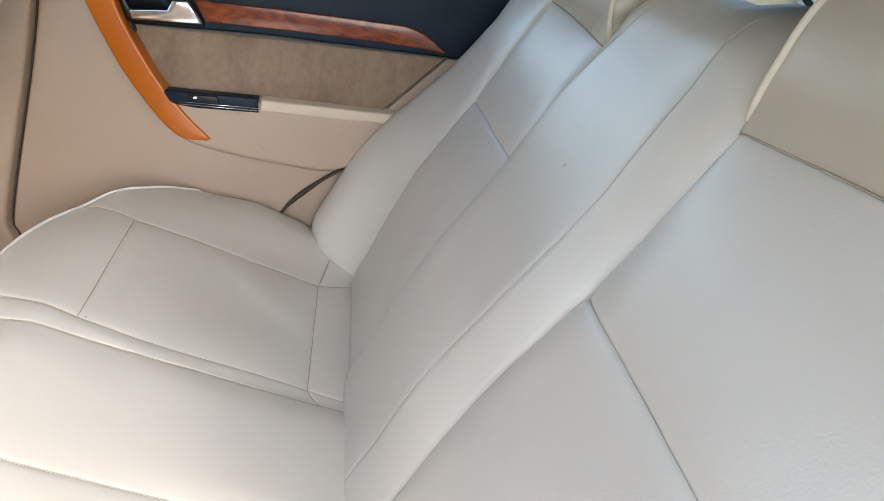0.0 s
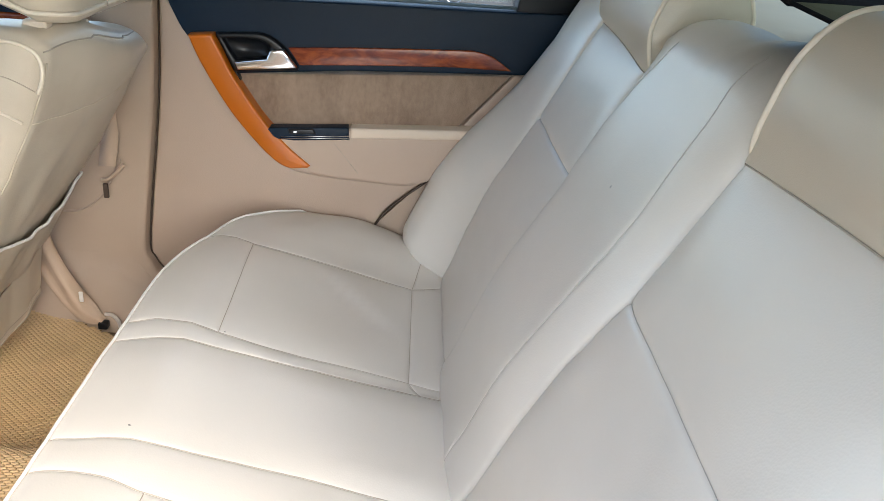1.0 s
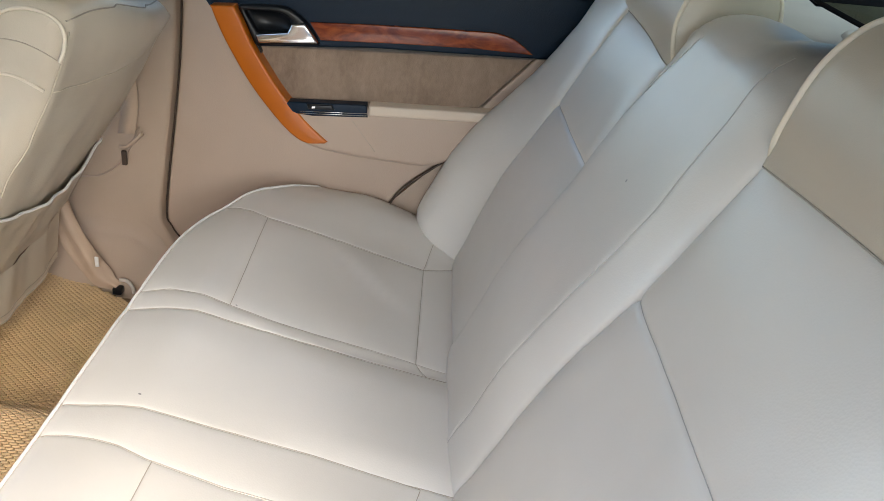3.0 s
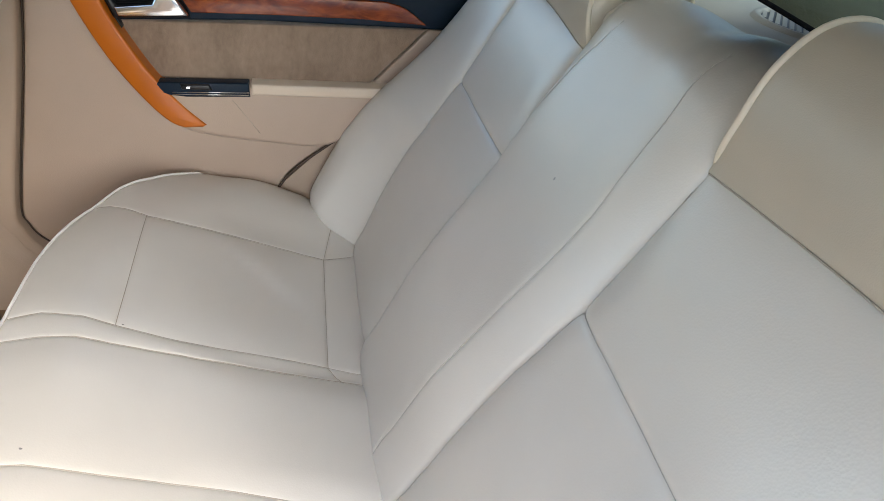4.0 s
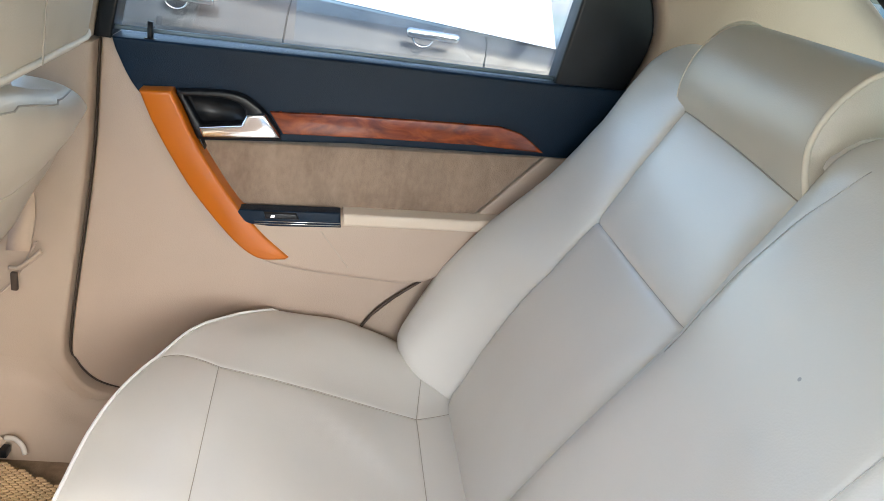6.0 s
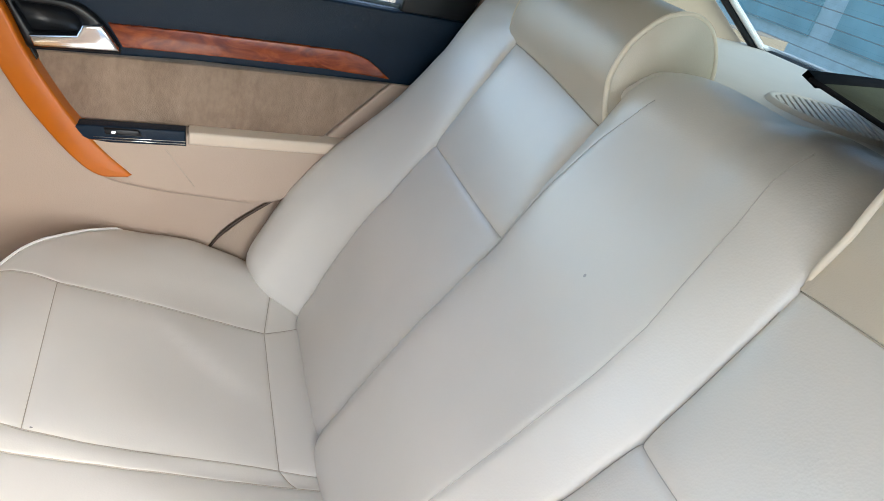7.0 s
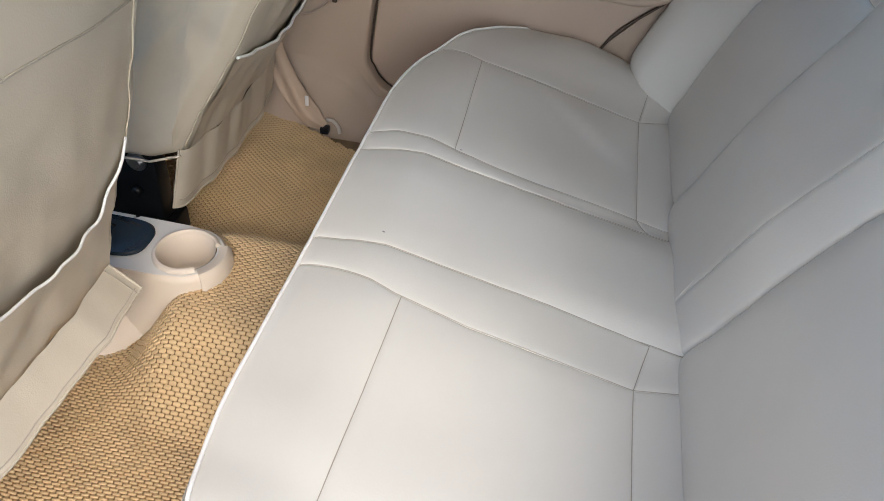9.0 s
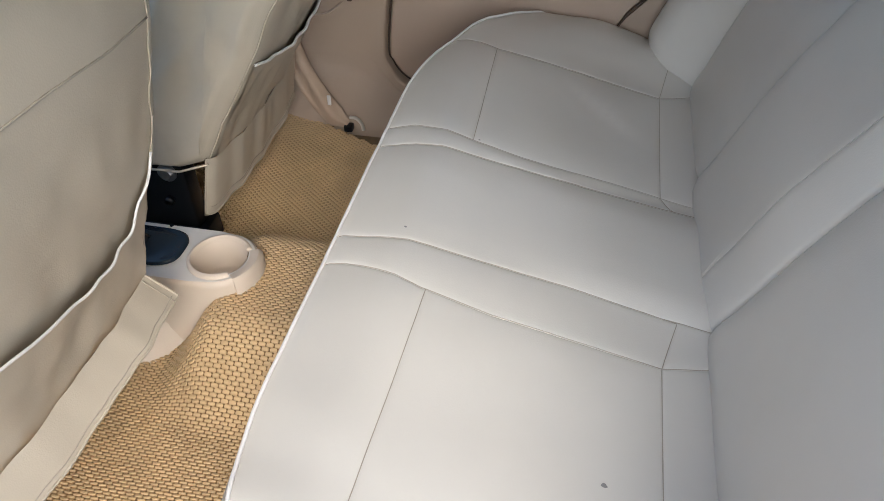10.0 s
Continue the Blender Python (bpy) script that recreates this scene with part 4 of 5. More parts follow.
# foot of the console, spreading towards the front
for k in (-1, 1):
    top = spline([(-0.690, CY + k * 0.040, 0.215), (-0.735, CY + k * 0.061, 0.215), (-0.80, CY + k * 0.064, 0.215), (-0.87, CY + k * 0.066, 0.22), (-1.0, CY + k * 0.066, 0.22)], 5)
    low = spline([(-0.685, CY + k * 0.040, 0.16), (-0.745, CY + k * 0.066, 0.13), (-0.795, CY + k * 0.088, 0.115), (-0.840, CY + k * 0.150, 0.11), (-0.95, CY + k * 0.185, 0.11)], 5)
    vv = [a.lerp(b, t) + Vector((0, -k * 0.012 * math.sin(math.pi * t), 0)) for a, b in zip(top, low) for t in np.linspace(0, 1, 8)]
    part("console_foot", raw(vv, [(i * 8 + q, i * 8 + q + 1, i * 8 + q + 9, i * 8 + q + 8) for i in range(len(top) - 1) for q in range(7)]), M_CONSOLE, console)
# pale top plate with the round opening
arc = np.linspace(-math.pi / 2, 3 * math.pi / 2, 49)[:-1]
hole = [(CX + 0.046 * math.cos(a), CY + 0.046 * math.sin(a)) for a in arc]
outer = []
for a in arc:
    c, k = math.cos(a), math.sin(a)
    outer.append((CX + 0.0565 * c, CY + 0.0565 * k) if c >= -1e-6 else (CX - 0.12 * min(1, abs(c) * 1.5), CY + 0.060 * (k if abs(k) < 0.75 else math.copysign(1, k))))
part("top_plate", ring_loft([[(x, y, ZC + 0.0005) for x, y in outer], [(x, y, ZC + 0.001) for x, y in hole]]), M_TRIMPALE, console, "pale grey-beige plate")
part("top_front", box((-1.5, CY - 0.060, ZC - 0.01), (CX - 0.118, CY + 0.060, ZC + 0.0008), 0.001), M_TRIMPALE, console)
cup = []
for r, z in ((0.0445, ZC + 0.001), (0.042, ZC - 0.004), (0.040, ZC - 0.02), (0.0365, ZC - 0.050), (0.033, ZC - 0.0545), (0.002, ZC - 0.055)):
    cup.append([(CX + r * math.cos(a), CY + r * math.sin(a), z) for a in np.linspace(0, 2 * math.pi, 49)[:-1]])
part("cup_well", ring_loft(cup, True), M_CONSOLE, console)


def ring_piece(a0, a1, section, n):
    """A length of ring round the cup; the section is a closed list of (radius, height)."""
    m = len(section)
    vv = [(CX + r * math.cos(a), CY + r * math.sin(a), z) for a in np.linspace(a0, a1, n) for r, z in section]
    ff = [(i * m + k, (i + 1) * m + k, (i + 1) * m + (k + 1) % m, i * m + (k + 1) % m) for i in range(n - 1) for k in range(m)]
    bm = raw(vv, ff + [tuple(range(m))[::-1], tuple((n - 1) * m + k for k in range(m))])
    bmesh.ops.recalc_face_normals(bm, faces=bm.faces)
    return sharp(bm, 50)


part("cup_rim", ring_piece(radians(30), radians(310), [(0.0435, ZC - 0.002), (0.0435, ZC + 0.005), (0.0455, ZC + 0.0075), (0.0485, ZC + 0.0075), (0.0515, ZC + 0.004), (0.0525, ZC - 0.002)], 56), M_CONSOLE, console)
part("cup_clip", ring_piece(radians(-47), radians(27), [(0.0450, ZC - 0.03), (0.0455, ZC - 0.002), (0.049, ZC + 0.002), (0.062, ZC + 0.003), (0.0675, ZC - 0.003), (0.069, ZC - 0.06), (0.060, ZC - 0.062)], 14), M_CONSOLE, console)
part("cup_screw", tube([(CX + 0.006, CY, ZC - 0.055), (CX + 0.006, CY, ZC - 0.051)], 0.008, 12), M_STEEL, console)
boot = []
for k, (w, z) in enumerate(((1.0, ZC + 0.001), (1.0, ZC + 0.006), (0.93, ZC + 0.008), (0.86, ZC + 0.005), (0.80, ZC + 0.012), (0.62, ZC + 0.020), (0.52, ZC + 0.033), (0.34, ZC + 0.050))):
    lag = max(0, k - 3)
    boot.append([(-0.862 - 0.022 * lag + 0.072 * w * math.copysign(abs(math.cos(a)) ** 0.6, math.cos(a)), CY + 0.004 + (0.043 * w + (0.003 * math.sin(5 * a) if 3 < k < 7 else 0)) * math.copysign(abs(math.sin(a)) ** 0.6, math.sin(a)), z) for a in np.linspace(0, 2 * math.pi, 41)[:-1]])
part("brake_boot", ring_loft(boot, True), M_BOOT, console, "black leather hand brake boot")

part("brake_lever", tube([(-0.855, CY, ZC + 0.004), (-0.90, CY, ZC + 0.026), (-0.96, CY, ZC + 0.048), (-1.06, CY, ZC + 0.072)], 0.019, 14), M_BOOT, console)

# ---- front seats ----
SEAT_PROFILE = curve2([(-0.800, 0.335), (-0.735, 0.450), (-0.668, 0.552), (-0.602, 0.670), (-0.553, 0.770), (-0.538, 0.822), (-0.547, 0.847), (-0.587, 0.857), (-0.66, 0.850), (-0.72, 0.80), (-0.81, 0.66), (-0.94, 0.48), (-1.01, 0.36), (-0.97, 0.315), (-0.86, 0.312)], 4)


def spline_tail(prof):
    """The run of the side outline along the underside, from the front to the rear edge."""
    return prof[-9:] + prof[:1]


def front_seat(sg, dx0, lean, flap_s, flap_x, flap_z):
    seat = thing("front_seat", "beige leather front seat with piped map pocket on its back", "car seat", (-0.85 + dx0, sg * 0.345, 0.1), "front seats")
    y0, y1 = (0.135 if sg > 0 else 0.074), 0.565
    round_r, seam_in = (0.024, 0.014) if sg > 0 else (0.058, 0.060)
    dx = dx0
    prof = [(x + dx0 + lean * (z - 0.45), z) for x, z in SEAT_PROFILE]
    n = len(prof)

    def shoulder(y, z):
        """The far seat narrows towards its outer shoulder."""
        t = (y - y0) / (y1 - y0)
        return y - (0.030 * smooth_step(0.66, 0.83, z) * t + 0.060 * smooth_step(0.79, 0.862, z) * t ** 3 if sg > 0 else 0)

    def slope(y, z):
        """Its top edge falls away towards the outer side."""
        return z - (0.050 * smooth_step(0.10, 0.80, (y - y0) / (y1 - y0)) * smooth_step(0.68, 0.85, z) if sg > 0 else 0)

    def ripple(x, y, z):
        """Slack and folds in the leather, more towards the foot."""
        return 0.006 * noise.noise((x * 9 + z * 9, y * 24, z * 30 - x * 24 + sg)) * (1 - smooth_step(0.60, 0.82, z)) + 0.003 * noise.noise((x * 11, y * 7 + sg, z * 11))

    verts, faces = [], []
    ys = [y0 + q for q in (0, 0.004, 0.010, 0.018, 0.03, 0.042)] + list(np.linspace(y0 + 0.055, y1 - 0.05, 24)) + [y1 - q for q in (0.03, 0.018, 0.010, 0.004, 0)]
    for y in ys:
        e = min(y - y0, y1 - y)
        inset = round_r * 0.75 * (1 - min(1, e / round_r)) ** 2
        for i, (x, z) in enumerate(prof):
            p = Vector((x, z))
            a, b = prof[i - 1], prof[(i + 1) % n]
            nrm = Vector((b[1] - a[1], -(b[0] - a[0]))).normalized()
            p -= nrm * inset
            p += nrm * (0.012 * smooth_step(0, 0.15, e) * (nrm.x > 0.3) + ripple(x, y, z))
            verts.append((p.x, sg * shoulder(y, p.y), slope(y, p.y)))
    for j in range(len(ys) - 1):
        for i in range(n):
            a, b = j * n + i, j * n + (i + 1) % n
            faces.append((a, b, b + n, a + n) if sg > 0 else (a, a + n, b + n, b))
    def fold(x, z, y):
        """How far the slack side wall stands in; smoother towards the shoulder."""
        return (0.012 * noise.noise((x * 26 - z * 12, sg * y, z * 13 + x * 18)) - 0.006) * (1 - smooth_step(0.68, 0.74, z))

    def drape(x, z):
        return Vector((x, sg * (y0 + fold(x, z, y0) - 0.0005), z))

    # side walls, slack over the padding
    mid_x, mid_z = sum(p[0] for p in prof) / n, sum(p[1] for p in prof) / n
    for first, y, way in ((0, y0, 1), ((len(ys) - 1) * n, y1, -1)):
        last = first
        for k in (0.94, 0.85, 0.74, 0.62, 0.50, 0.38, 0.26, 0.14, 0.05):
            at = len(verts)
            for q in range(n):
                bx, by, bz = verts[first + q]
                x, z = mid_x + (bx - mid_x) * k, mid_z + (bz - mid_z) * k
                verts.append((x, by + sg * way * fold(x, z, y) * min(1, 8 * (1 - k)), z))
            faces.extend((last + q, last + (q + 1) % n, at + (q + 1) % n, at + q) for q in range(n))
            last = at
        faces.append(tuple(range(last, last + n)))
    bm = raw(verts, faces)
    bmesh.ops.recalc_face_normals(bm, faces=bm.faces)
    part("seat_back", sharp(bm, 50), M_FRONT, seat)

    def rear(s, y, off=0.0):
        """On the rear face: s from 0 at the bottom to 1 at the top."""
        i = s * 20
        k = min(23, int(i))
        a, b = Vector(prof[k]), Vector(prof[k + 1])
        p = a.lerp(b, i - k)
        e = min(y - y0, y1 - y)
        nrm = Vector((b.y - a.y, -(b.x - a.x))).normalized()
        p += nrm * (0.012 * smooth_step(0, 0.15, e) + ripple(p.x, y, p.y) + off - round_r * 0.70 * (1 - min(1, e / round_r)) ** 2)
        return Vector((p.x, sg * shoulder(y, p.y), slope(y, p.y)))

    # seams on the edges of the rear face, the cross seam and the map pocket
    for y in (y0 + seam_in, y1 - 0.014):
        part("edge_seam", tube([rear(s, y, 0.001) for s in np.linspace(0.0, 0.97, 30)], 0.0011, 6), M_FRONT, seat)
    part("cross_seam", tube([rear(0.72 - 0.06 * (y - y0) / (y1 - y0) if sg > 0 else 0.722 + 0.045 * smooth_step(y0, 0.40, y), y, 0.0006) for y in np.linspace(y0 + seam_in, y1 - 0.02, 24)], 0.0013 if sg < 0 else 0.0009, 5), M_THREAD if sg < 0 else M_PIPE, seat)

    def pocket_top(t):
        if sg > 0:
            return 0.345 - 0.045 * math.sin(math.pi * t) - 0.035 * t
        return float(np.interp(t, (0, 0.06, 0.10, 0.16, 0.30, 0.44, 0.59, 0.72, 1), (0.43, 0.362, 0.317, 0.289, 0.291, 0.304, 0.334, 0.365, 0.41)))

    vv, ff = [], []
    tt = np.linspace(0, 1, 61)
    for t in tt:
        y = y0 + seam_in + 0.008 + (y1 - y0 - seam_in - 0.024) * t
        top = pocket_top(t)
        for q in range(7):
            s = 0.01 + (top - 0.01) * q / 6
            vv.append(rear(max(0, s), y, 0.004 + (0.006 if sg > 0 else 0.011) * math.sin(math.pi * t) * (q / 6) ** 2 + (0.0022 if q < 5 else 0.0006) * math.sin(t * 17 + 0.9 * q + 2 * math.sin(q + sg)) * math.sin(math.pi * t)))
    for i in range(60):
        for q in range(6):
            a = i * 7 + q
            ff.append((a, a + 1, a + 8, a + 7))
    pk = part("map_pocket", raw(vv, ff), M_FRONT, seat)
    part("pocket_piping", tube([vv[i * 7 + 6] for i in range(61)], 0.0026 if sg > 0 else 0.0018), M_PIPE_W, pk, "white piping")
    # flap hanging below the back
    vv, ff = [], []
    for t in tt:
        y = y0 + (0.005 if sg > 0 else 0.080) + (y1 - y0 - (0.01 if sg > 0 else 0.085)) * t
        for q in range(5):
            p = rear(flap_s + 0.012 if sg > 0 else flap_s + 0.05, y, 0.0045 if sg > 0 else 0.0095)
            k = q / 4
            wave = 0.002 * math.sin(t * 9) * k
            vv.append((p.x + flap_x * k + wave, p.y - sg * 0.012 * k * (1 - 2 * t), p.z + flap_z * k + wave))
    for i in range(60):
        for q in range(4):
            a = i * 5 + q
            ff.append((a, a + 1, a + 6, a + 5))
    fl = part("flap", raw(vv, ff), M_FRONT, seat)
    edge = [Vector(vv[i * 5 + 4]) for i in range(61)]
    inner = [Vector(vv[q]) for q in range(5)]
    part("flap_hem", tube(inner + edge[1:], 0.0018, 6), M_FRONT, fl)
    out = Vector((0.001, 0, 0.0008))
    part("hem_stitch", tube([Vector(vv[i * 5 + 4]).lerp(Vector(vv[i * 5]), 0.13) + out for i in range(1, 60)], 0.0006, 5), M_THREAD, fl)
    part("hem_stitch", tube([Vector(vv[q]).lerp(Vector(vv[15 + q]), 0.6) + out for q in range(5)], 0.0006, 5), M_THREAD, fl)
    if sg > 0:
        part("bottom_hem", tube([(x, sg * (y0 + 0.003), z) for x, z in spline_tail(prof)], 0.0022, 6), M_FRONT, seat)
    # cushion, frame and rail
    part("seat_cushion", box((-1.36 + dx, min(sg * y0, sg * y1), 0.27), (-0.93 + dx, max(sg * y0, sg * y1), 0.40), 0.04, 4), M_FRONT, seat)
    part("seat_frame", box((-1.25 + dx, min(sg * 0.15, sg * 0.19), 0.14), (-0.862 + dx, max(sg * 0.15, sg * 0.19), 0.325), 0.006), M_BLACK, seat, "black steel seat frame")
    part("seat_frame", box((-1.25 + dx, min(sg * 0.50, sg * 0.54), 0.15), (-0.92 + dx, max(sg * 0.50, sg * 0.54), 0.31), 0.006), M_BLACK, seat)
    part("seat_rail", box((-1.30 + dx, min(sg * 0.145, sg * 0.2), 0.10), (-0.846 + dx, max(sg * 0.145, sg * 0.2), 0.175), 0.004), M_BLACK, seat)
    part("rail_bolt", tube([(-0.905 + dx, sg * 0.15, 0.235), (-0.905 + dx, sg * 0.142, 0.235)], 0.009, 6), M_BLACK, seat)
    part("frame_washer", tube([(-0.893 + dx, sg * 0.15, 0.299), (-0.893 + dx, sg * 0.1455, 0.299)], 0.018, 16), M_STEEL, seat, smooth=False)
    part("frame_bolt", tube([(-0.893 + dx, sg * 0.15, 0.299), (-0.893 + dx, sg * 0.140, 0.299)], 0.011, 6), M_CHROME, seat, smooth=False)
    # headrest
    up = 0.0 if sg > 0 else 0.05
    hz, hx, hy = 0.856 + up, (-0.580 if sg > 0 else -0.608) + dx, sg * (0.315 if sg > 0 else 0.335)

    def outline(k, dz, swell=0.0):
        """A rounded oblong round the headrest, dz above its foot."""
        pts = []
        for cx, cy, a0 in ((1, 1, 0), (-1, 1, 90), (-1, -1, 180), (1, -1, 270)):
            for q in range(7):
                a = radians(a0 + 15 * q)
                x, y = cx * 0.024 + 0.040 * math.cos(a), cy * 0.112 + 0.048 * math.sin(a)
                pts.append((hx + x * k + 0.10 * dz, hy + y * k, hz + dz + swell * (y / 0.16) ** 2 + 0.5 * max(0, 0.01 - x) * (1 - smooth_step(0.02, 0.12, dz))))
        return pts

    rows = [(0.30, -0.006, 0), (0.78, -0.003, 0.004), (0.95, 0.003, 0.008), (1.0, 0.010, 0.010), (1.03, 0.05, 0.005), (1.04, 0.10, 0), (1.0, 0.16, 0), (0.93, 0.195, -0.004), (0.78, 0.215, -0.006), (0.45, 0.224, -0.004)]
    bm = ring_loft([outline(*r) for r in rows], True)
    bmesh.ops.recalc_face_normals(bm, faces=bm.faces)
    h = part("headrest", bm, M_FRONT, seat)
    part("headrest_piping", tube(outline(1.01, 0.010, 0.010), 0.0032, closed=True), M_PIPE, h)
    part("headrest_seam", tube([(hx + 0.066 * 1.03 + 0.10 * dz, hy - 0.03, hz + dz) for dz in np.linspace(0.012, 0.16, 12)], 0.0008, 5), M_THREAD, h)
    px_, post_y = (-0.566, (0.192, 0.305)) if sg > 0 else (-0.63, (0.27, 0.40))
    for y in post_y:
        top = 0.858 - (0.018 if y > 0.3 and sg > 0 else 0)
        part("headrest_post", tube([(px_ + dx, sg * y, 0.82), (px_ + dx, sg * y, 0.90 + up)], 0.006, 10), M_FRONT, seat)
        part("post_collar", box((px_ + dx - 0.016, sg * y - 0.011, top - 0.014), (px_ + dx + 0.016, sg * y + 0.011, top + 0.003), 0.005, 3), M_CONSOLE, seat, "pale plastic post collar")
    part("top_seam", tube([rear(1.05 + 0.15 * (y - y0) / (y1 - y0), y, 0.0006) for y in np.linspace(y0 + 0.012, y1 - 0.03, 30)], 0.0011, 5), M_THREAD, seat)
    if sg > 0:
        # piping on the inner side wall
        for name, pts, r, mat in (("side_piping", ((-0.705, 0.758), (-0.668, 0.787), (-0.647, 0.806), (-0.63, 0.825), (-0.598, 0.841), (-0.569, 0.842), (-0.547, 0.832), (-0.540, 0.815), (-0.543, 0.795), (-0.550, 0.780)), 0.0025, M_PIPE),
                                  ("side_seam", ((-0.66, 0.796), (-0.625, 0.801), (-0.598, 0.800), (-0.575, 0.793), (-0.553, 0.782)), 0.0008, M_THREAD),
                                  ("side_piping", ((-0.68, 0.745), (-0.655, 0.752), (-0.62, 0.756), (-0.598, 0.750), (-0.575, 0.739)), 0.0022, M_PIPE)):
            part(name, tube([drape(x + dx, z) for x, z in curve2(pts, 5)], r), mat, seat)
    return seat


front_seat(1, 0.0, 0.0, 0.0, -0.026, -0.118)
front_seat(-1, -0.006, -0.25, 0.001, 0.031, -0.046)

# ---- seat belt on the far pillar ----
belt_ob = thing("seat_belt", "tan woven seat belt hanging on the pillar", "seat belt", (-0.70, 0.65, 0.13))


def ribbon(pts, across, width, thick=0.0014):
    """A flat strap along points, its width along the given direction."""
    w = Vector(across).normalized() * width / 2
    vv, ff = [], []
    for i, p in enumerate(pts):
        d = (pts[min(i + 1, len(pts) - 1)] - pts[max(i - 1, 0)]).normalized()
        nrm = d.cross(w).normalized() * thick
        vv += [p - w - nrm, p + w - nrm, p + w + nrm, p - w + nrm]
    for i in range(len(pts) - 1):
        for k in range(4):
            a, b = i * 4 + k, i * 4 + (k + 1) % 4
            ff.append((a, b, b + 4, a + 4))
    return raw(vv, ff)


part("webbing", ribbon(spline([(-0.715, 0.664, 0.78), (-0.69, 0.660, 0.64), (-0.680, 0.655, 0.55), (-0.690, 0.650, 0.48)], 6), (1, -0.1, 0.1), 0.036), M_WEB, belt_ob, "tan woven belt strap")
low = spline([(-0.868, 0.640, 0.41), (-0.850, 0.626, 0.345), (-0.828, 0.612, 0.285), (-0.804, 0.603, 0.238), (-0.776, 0.598, 0.192), (-0.746, 0.597, 0.155), (-0.716, 0.597, 0.135)], 6)


def slack_strap(pts, width):
    """A slack strap: cupped along its length, turning a little, gathered where it enters the anchor."""
    vv, ff = [], []
    out = Vector((0.05, -0.87, 0.48))
    cols, m = 9, len(pts)
    for i, p in enumerate(pts):
        k = i / (m - 1)
        d = (pts[min(i + 1, m - 1)] - pts[max(i - 1, 0)]).normalized()
        a = d.cross(out).normalized()
        if a.x < 0:
            a = -a
        w = width * (1 - 0.55 * smooth_step(0.80, 1.0, k))
        for q in range(cols):
            u = q / (cols - 1) - 0.5
            lift = 0.007 * math.cos(2.2 * math.pi * (u - 0.18 * math.sin(4 * k))) + 0.004 * math.sin(13 * k + 6 * u) * smooth_step(0.5, 1, k)
            vv.append(Vector(p) + a * w * u + out * lift)
    n = len(vv)
    vv += [v - out * 0.0018 for v in vv]
    for i in range(m - 1):
        for q in range(cols - 1):
            a = i * cols + q
            ff += [(a, a + 1, a + cols + 1, a + cols), (n + a, n + a + cols, n + a + cols + 1, n + a + 1)]
        for q in (0, cols - 1):
            a = i * cols + q
            ff.append((a, a + cols, n + a + cols, n + a))
    bm = raw(vv, ff)
    bmesh.ops.recalc_face_normals(bm, faces=bm.faces)
    return bm


part("webbing", slack_strap(low, 0.050), M_WEB, belt_ob, "slack tan satin belt strap")
part("latch", box((-0.704, 0.648, 0.408), (-0.694, 0.656, 0.440), 0.002), M_RUBBER, belt_ob, "small dark brown latch")
part("belt_tag", box((-0.752, 0.580, 0.192), (-0.744, 0.584, 0.216), 0.001), M_PIPE_W, belt_ob, "small white tag")
part("hook", tube(spline([(-0.700, 0.640, 0.454), (-0.684, 0.634, 0.458), (-0.662, 0.632, 0.478), (-0.649, 0.632, 0.492)], 4), 0.0038), M_WEB, belt_ob)
part("pillar_arc", tube(spline([(-0.668, 0.664, 0.492), (-0.690, 0.664, 0.445), (-0.72, 0.664, 0.40), (-0.76, 0.666, 0.37), (-0.80, 0.668, 0.362)], 5), 0.0022, 6), M_TAN, belt_ob)
part("anchor", box((-0.724, 0.586, 0.120), (-0.704, 0.606, 0.136), 0.003), M_BLACK, belt_ob)
part("anchor_cover", tube(spline([(-0.712, 0.604, 0.150), (-0.696, 0.602, 0.150), (-0.684, 0.600, 0.138), (-0.680, 0.598, 0.122)], 5), 0.004, 8), M_SHELF, belt_ob, "pale plastic anchor cover")

# ---- on the parcel shelf ----
GX, GY = 0.515, 0.135
grille = thing("speaker_grille", "slotted beige speaker grille in the parcel shelf", "speaker grille", (GX, GY, 0.932))
part("rim", ring_loft([[(GX + r * math.cos(a), GY + r * math.sin(a), z) for a in np.linspace(0, 2 * math.pi, 41)[:-1]] for r, z in ((0.094, 0.931), (0.090, 0.9375), (0.083, 0.937), (0.080, 0.930))]), M_SHELF, grille)
part("backing", ring_loft([[(GX + r * math.cos(a), GY + r * math.sin(a), 0.9332) for a in np.linspace(0, 2 * math.pi, 41)[:-1]] for r in (0.084, 0.002)], True), M_INK, grille)
for k in range(-9, 10):
    o = k * 0.0085
    w = 0.075 * math.sqrt(max(0, 1 - (o / 0.082) ** 2))
    bm = box((o - 0.0026, -w, 0.930), (o + 0.0026, w, 0.9365), 0)
    bm.transform(pose(GX, GY, 0, 0, 0, -33))
    part("slat", bm, M_SHELF, grille, smooth=False)

shade = thing("mesh_sunshade", "folded black mesh sunshade with bound rim on the parcel shelf", "sunshade", (0.45, -0.2, 0.94))
outline = spline([Vector(q) for q in ((0.284, -0.024, 0.994), (0.332, -0.078, 0.976), (0.40, -0.155, 0.950), (0.46, -0.34, 0.946), (0.60, -0.52, 0.955), (0.74, -0.42, 0.972), (0.77, -0.05, 0.975), (0.70, 0.19, 0.978), (0.54, 0.125, 0.984), (0.38, 0.035, 0.990))] + [Vector((0.284, -0.024, 0.994))], 8)[:-1]
mid = Vector((0.56, -0.12, 0.958))
part("rim", tube(outline, 0.0024, 8, closed=True), M_CLOTH, shade)
upper = [p for p in outline if p.y > -0.03 + 0.12 * (p.x - 0.28)]
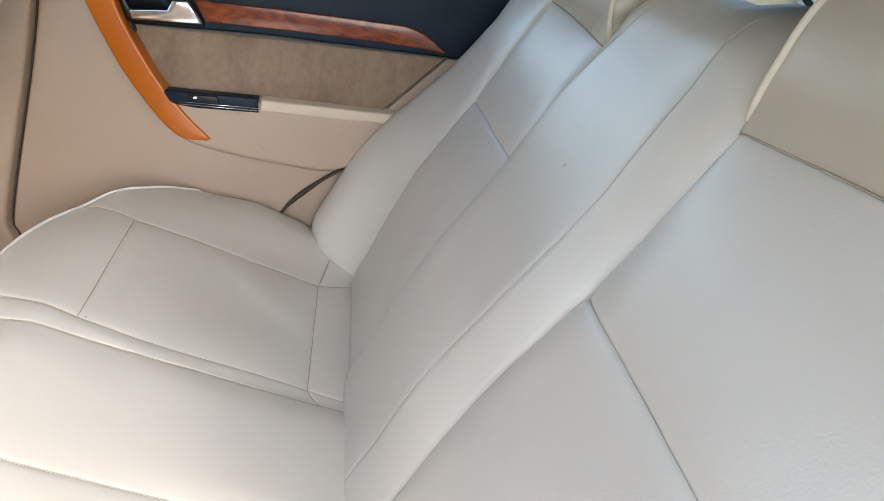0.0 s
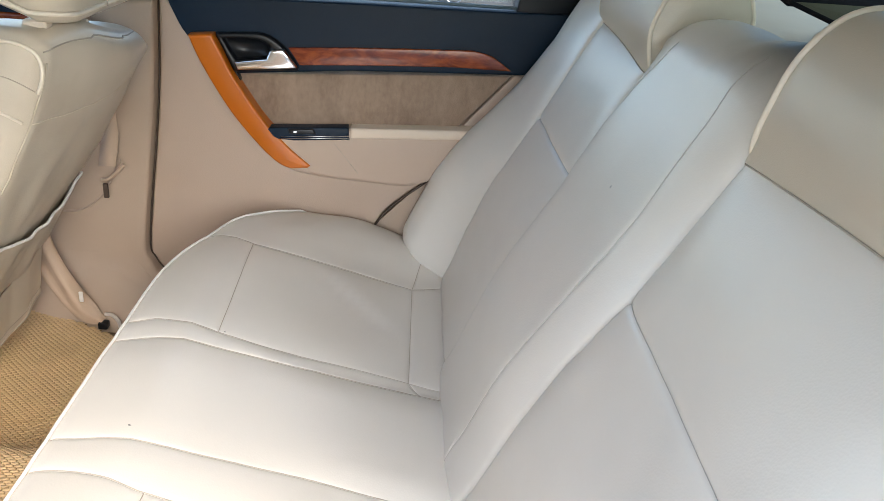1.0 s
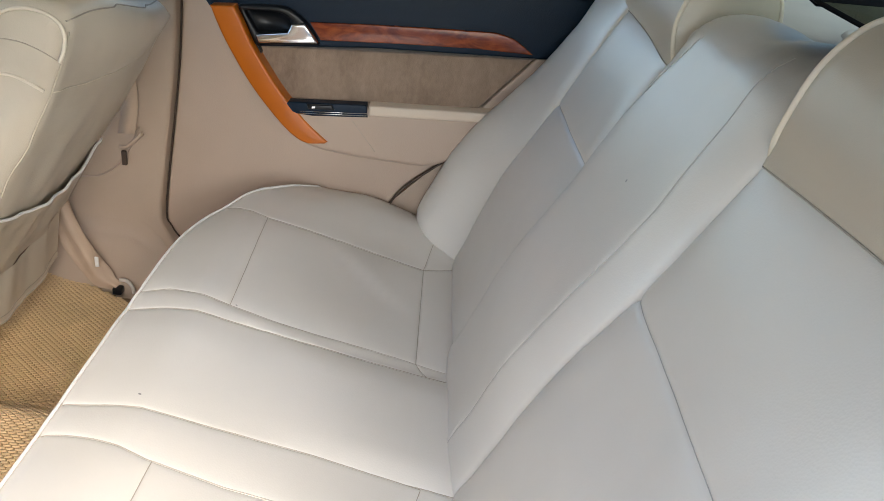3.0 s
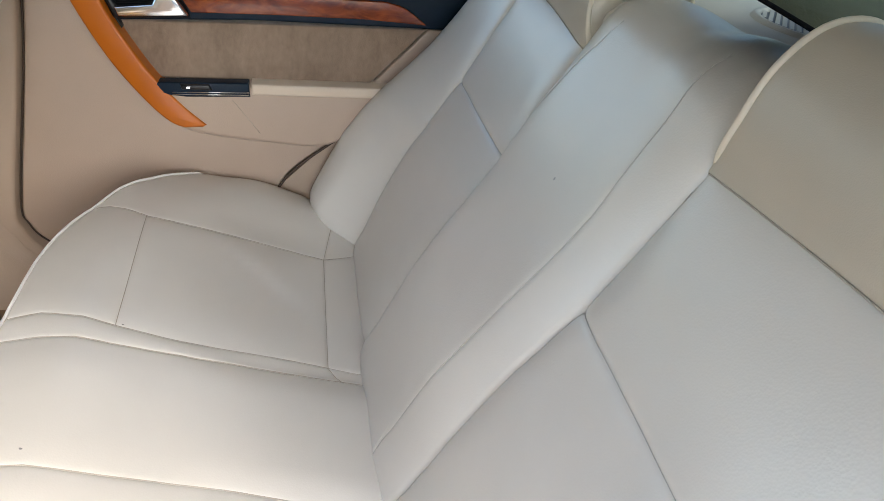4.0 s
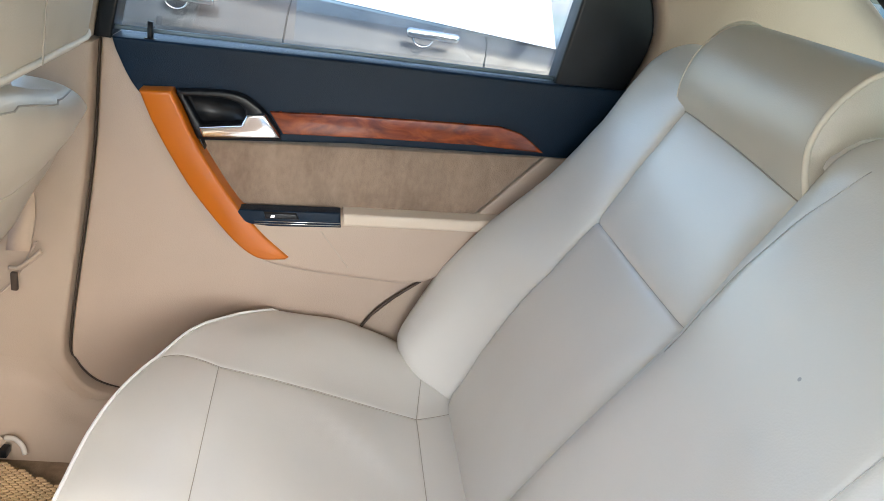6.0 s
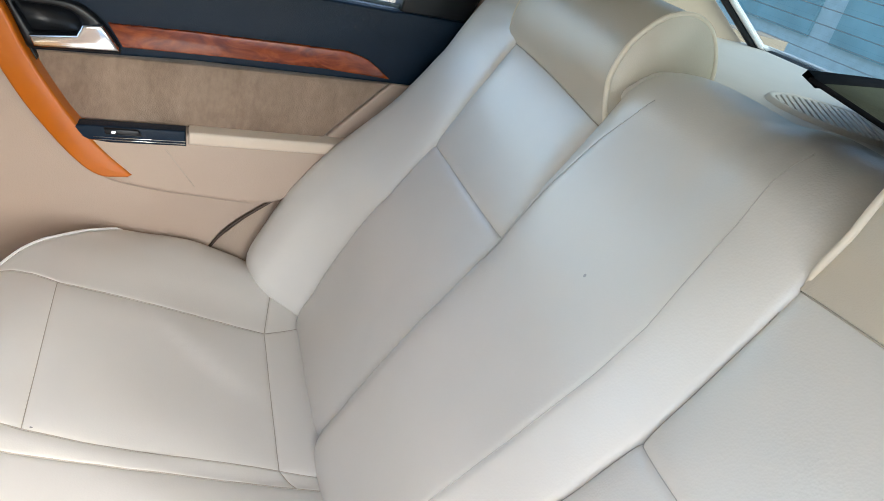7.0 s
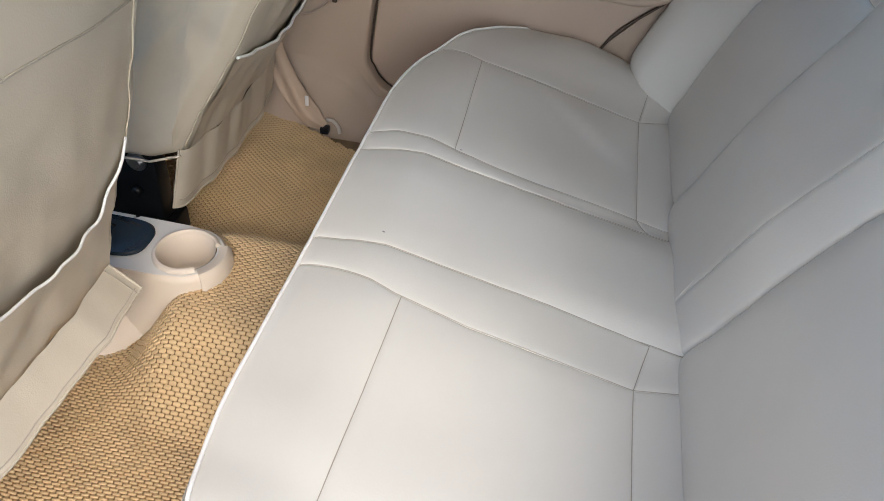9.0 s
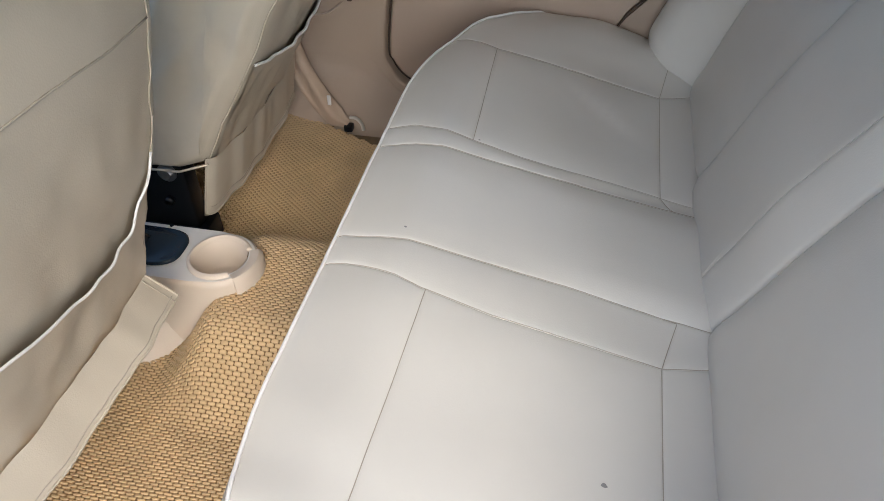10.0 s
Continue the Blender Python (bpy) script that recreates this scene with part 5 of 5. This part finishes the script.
part("binding", ribbon(sorted(upper, key=lambda p: p.x), (0.3, -0.5, -0.25), 0.016, 0.003), M_CLOTH, shade, "black fabric binding")
part("mesh", ring_loft([outline] + [[mid + (p - mid) * k + Vector((0, 0, 0.004 * (1 - k))) for p in outline] for k in (0.8, 0.55, 0.3, 0.05)], True), M_MESH, shade, "grey-green woven mesh")

# ---- outside ----
# unseen low wall, added to hold back sky close to the horizon
shell("near_sky_block", box((-16, -9.4, -0.42), (16, -9.0, 1.25), 0), M_CONCRETE, False)
tagged(part("ground", raw([(-400, -400, -0.42), (400, -400, -0.42), (400, 400, -0.42), (-400, 400, -0.42)], [(0, 1, 2, 3)]), M_ASPHALT), kind="structure")


def parked_car(y):
    car = thing("parked_car", "dusty dark grey car parked alongside", "car", (0, y, -0.42))
    prof = curve2([(0.02, -0.22), (-0.05, 0.0), (-0.06, 0.30), (-0.03, 0.55), (0.0, 0.64), (0.03, 0.70), (0.10, 0.735)], 5)
    xs = np.linspace(-2.4, 1.9, 44)

    def side(x, k):
        py, pz = prof[k]
        return (x, y + py + 0.02 * (x / 2) ** 2, pz - 0.055 * x * smooth_step(0.3, 0.7, pz) * (x > -1) - 0.01)

    n = len(prof)
    vv = [side(x, k) for x in xs for k in range(n)]
    ff = [(i * n + k, (i + 1) * n + k, (i + 1) * n + k + 1, i * n + k + 1) for i in range(43) for k in range(n - 1)]
    part("body", raw(vv, ff), M_CARPAINT, car)
    part("bonnet", box((-2.4, y + 0.10, 0.35), (1.9, y + 1.6, 0.70), 0.05, 3), M_CARPAINT, car)
    part("roof", box((-0.9, y + 0.42, 1.06), (1.2, y + 1.35, 1.14), 0.03, 3), M_CARPAINT, car)
    for x0, x1 in ((-1.25, -0.32), (-0.27, 0.55), (0.60, 1.25)):
        w = part("side_window", raw([(x0, y + 0.105, 0.735 - 0.055 * x0), (x1, y + 0.105, 0.735 - 0.055 * x1), (x1 - 0.05, y + 0.42, 1.07), (x0 + 0.08, y + 0.42, 1.07), (x0, y + 0.125, 0.73 - 0.055 * x0), (x1, y + 0.125, 0.73 - 0.055 * x1), (x1 - 0.05, y + 0.44, 1.065), (x0 + 0.08, y + 0.44, 1.065)], [(0, 1, 2, 3), (7, 6, 5, 4), (0, 4, 5, 1), (2, 6, 7, 3), (1, 5, 6, 2), (3, 7, 4, 0)]), M_MIRRORGLASS, car, "window mirroring the bright sky", False)
    for x in (-0.80, -0.01):
        h = part("door_handle", box((x, y - 0.075, 0.690), (x + 0.18, y - 0.045, 0.722), 0.013, 3), M_CHROME, car, "chrome door handle")
        part("handle_cup", tube([(x + 0.06 + 0.035 * math.cos(a), y - 0.042, 0.693 + 0.03 * math.sin(a)) for a in np.linspace(math.pi, 2 * math.pi, 16)], 0.003, 6), M_CHROME, h)
    for x in (-0.42, 0.26):
        part("door_gap", tube([Vector(side(x + 0.03 * (k / n), k)) + Vector((0, -0.002, 0)) for k in range(n)], 0.003, 5), M_BLACK, car)
    part("crease", tube([Vector(side(x, 14)) for x in xs], 0.006, 6), M_CARPAINT, car)
    for x in (-1.5, 1.2):
        part("wheel", tube([(x, y - 0.06, -0.12), (x, y + 0.15, -0.12)], 0.30, 24), M_BLACK, car)
    return car


parked_car(2.1)
wall = thing("far_building", "pale building with blue-green windows behind the cars", "building", (6, 0, -0.42))
part("facade", box((9, -12, -0.42), (10, 12, 7), 0), M_CONCRETE, wall, smooth=False)
for i in range(8):
    for k in range(3):
        part("window", box((8.95, -11 + i * 2.9, 0.3 + k * 2.3), (9.02, -8.6 + i * 2.9, 2.1 + k * 2.3), 0), M_BLUEGLASS, wall, smooth=False)
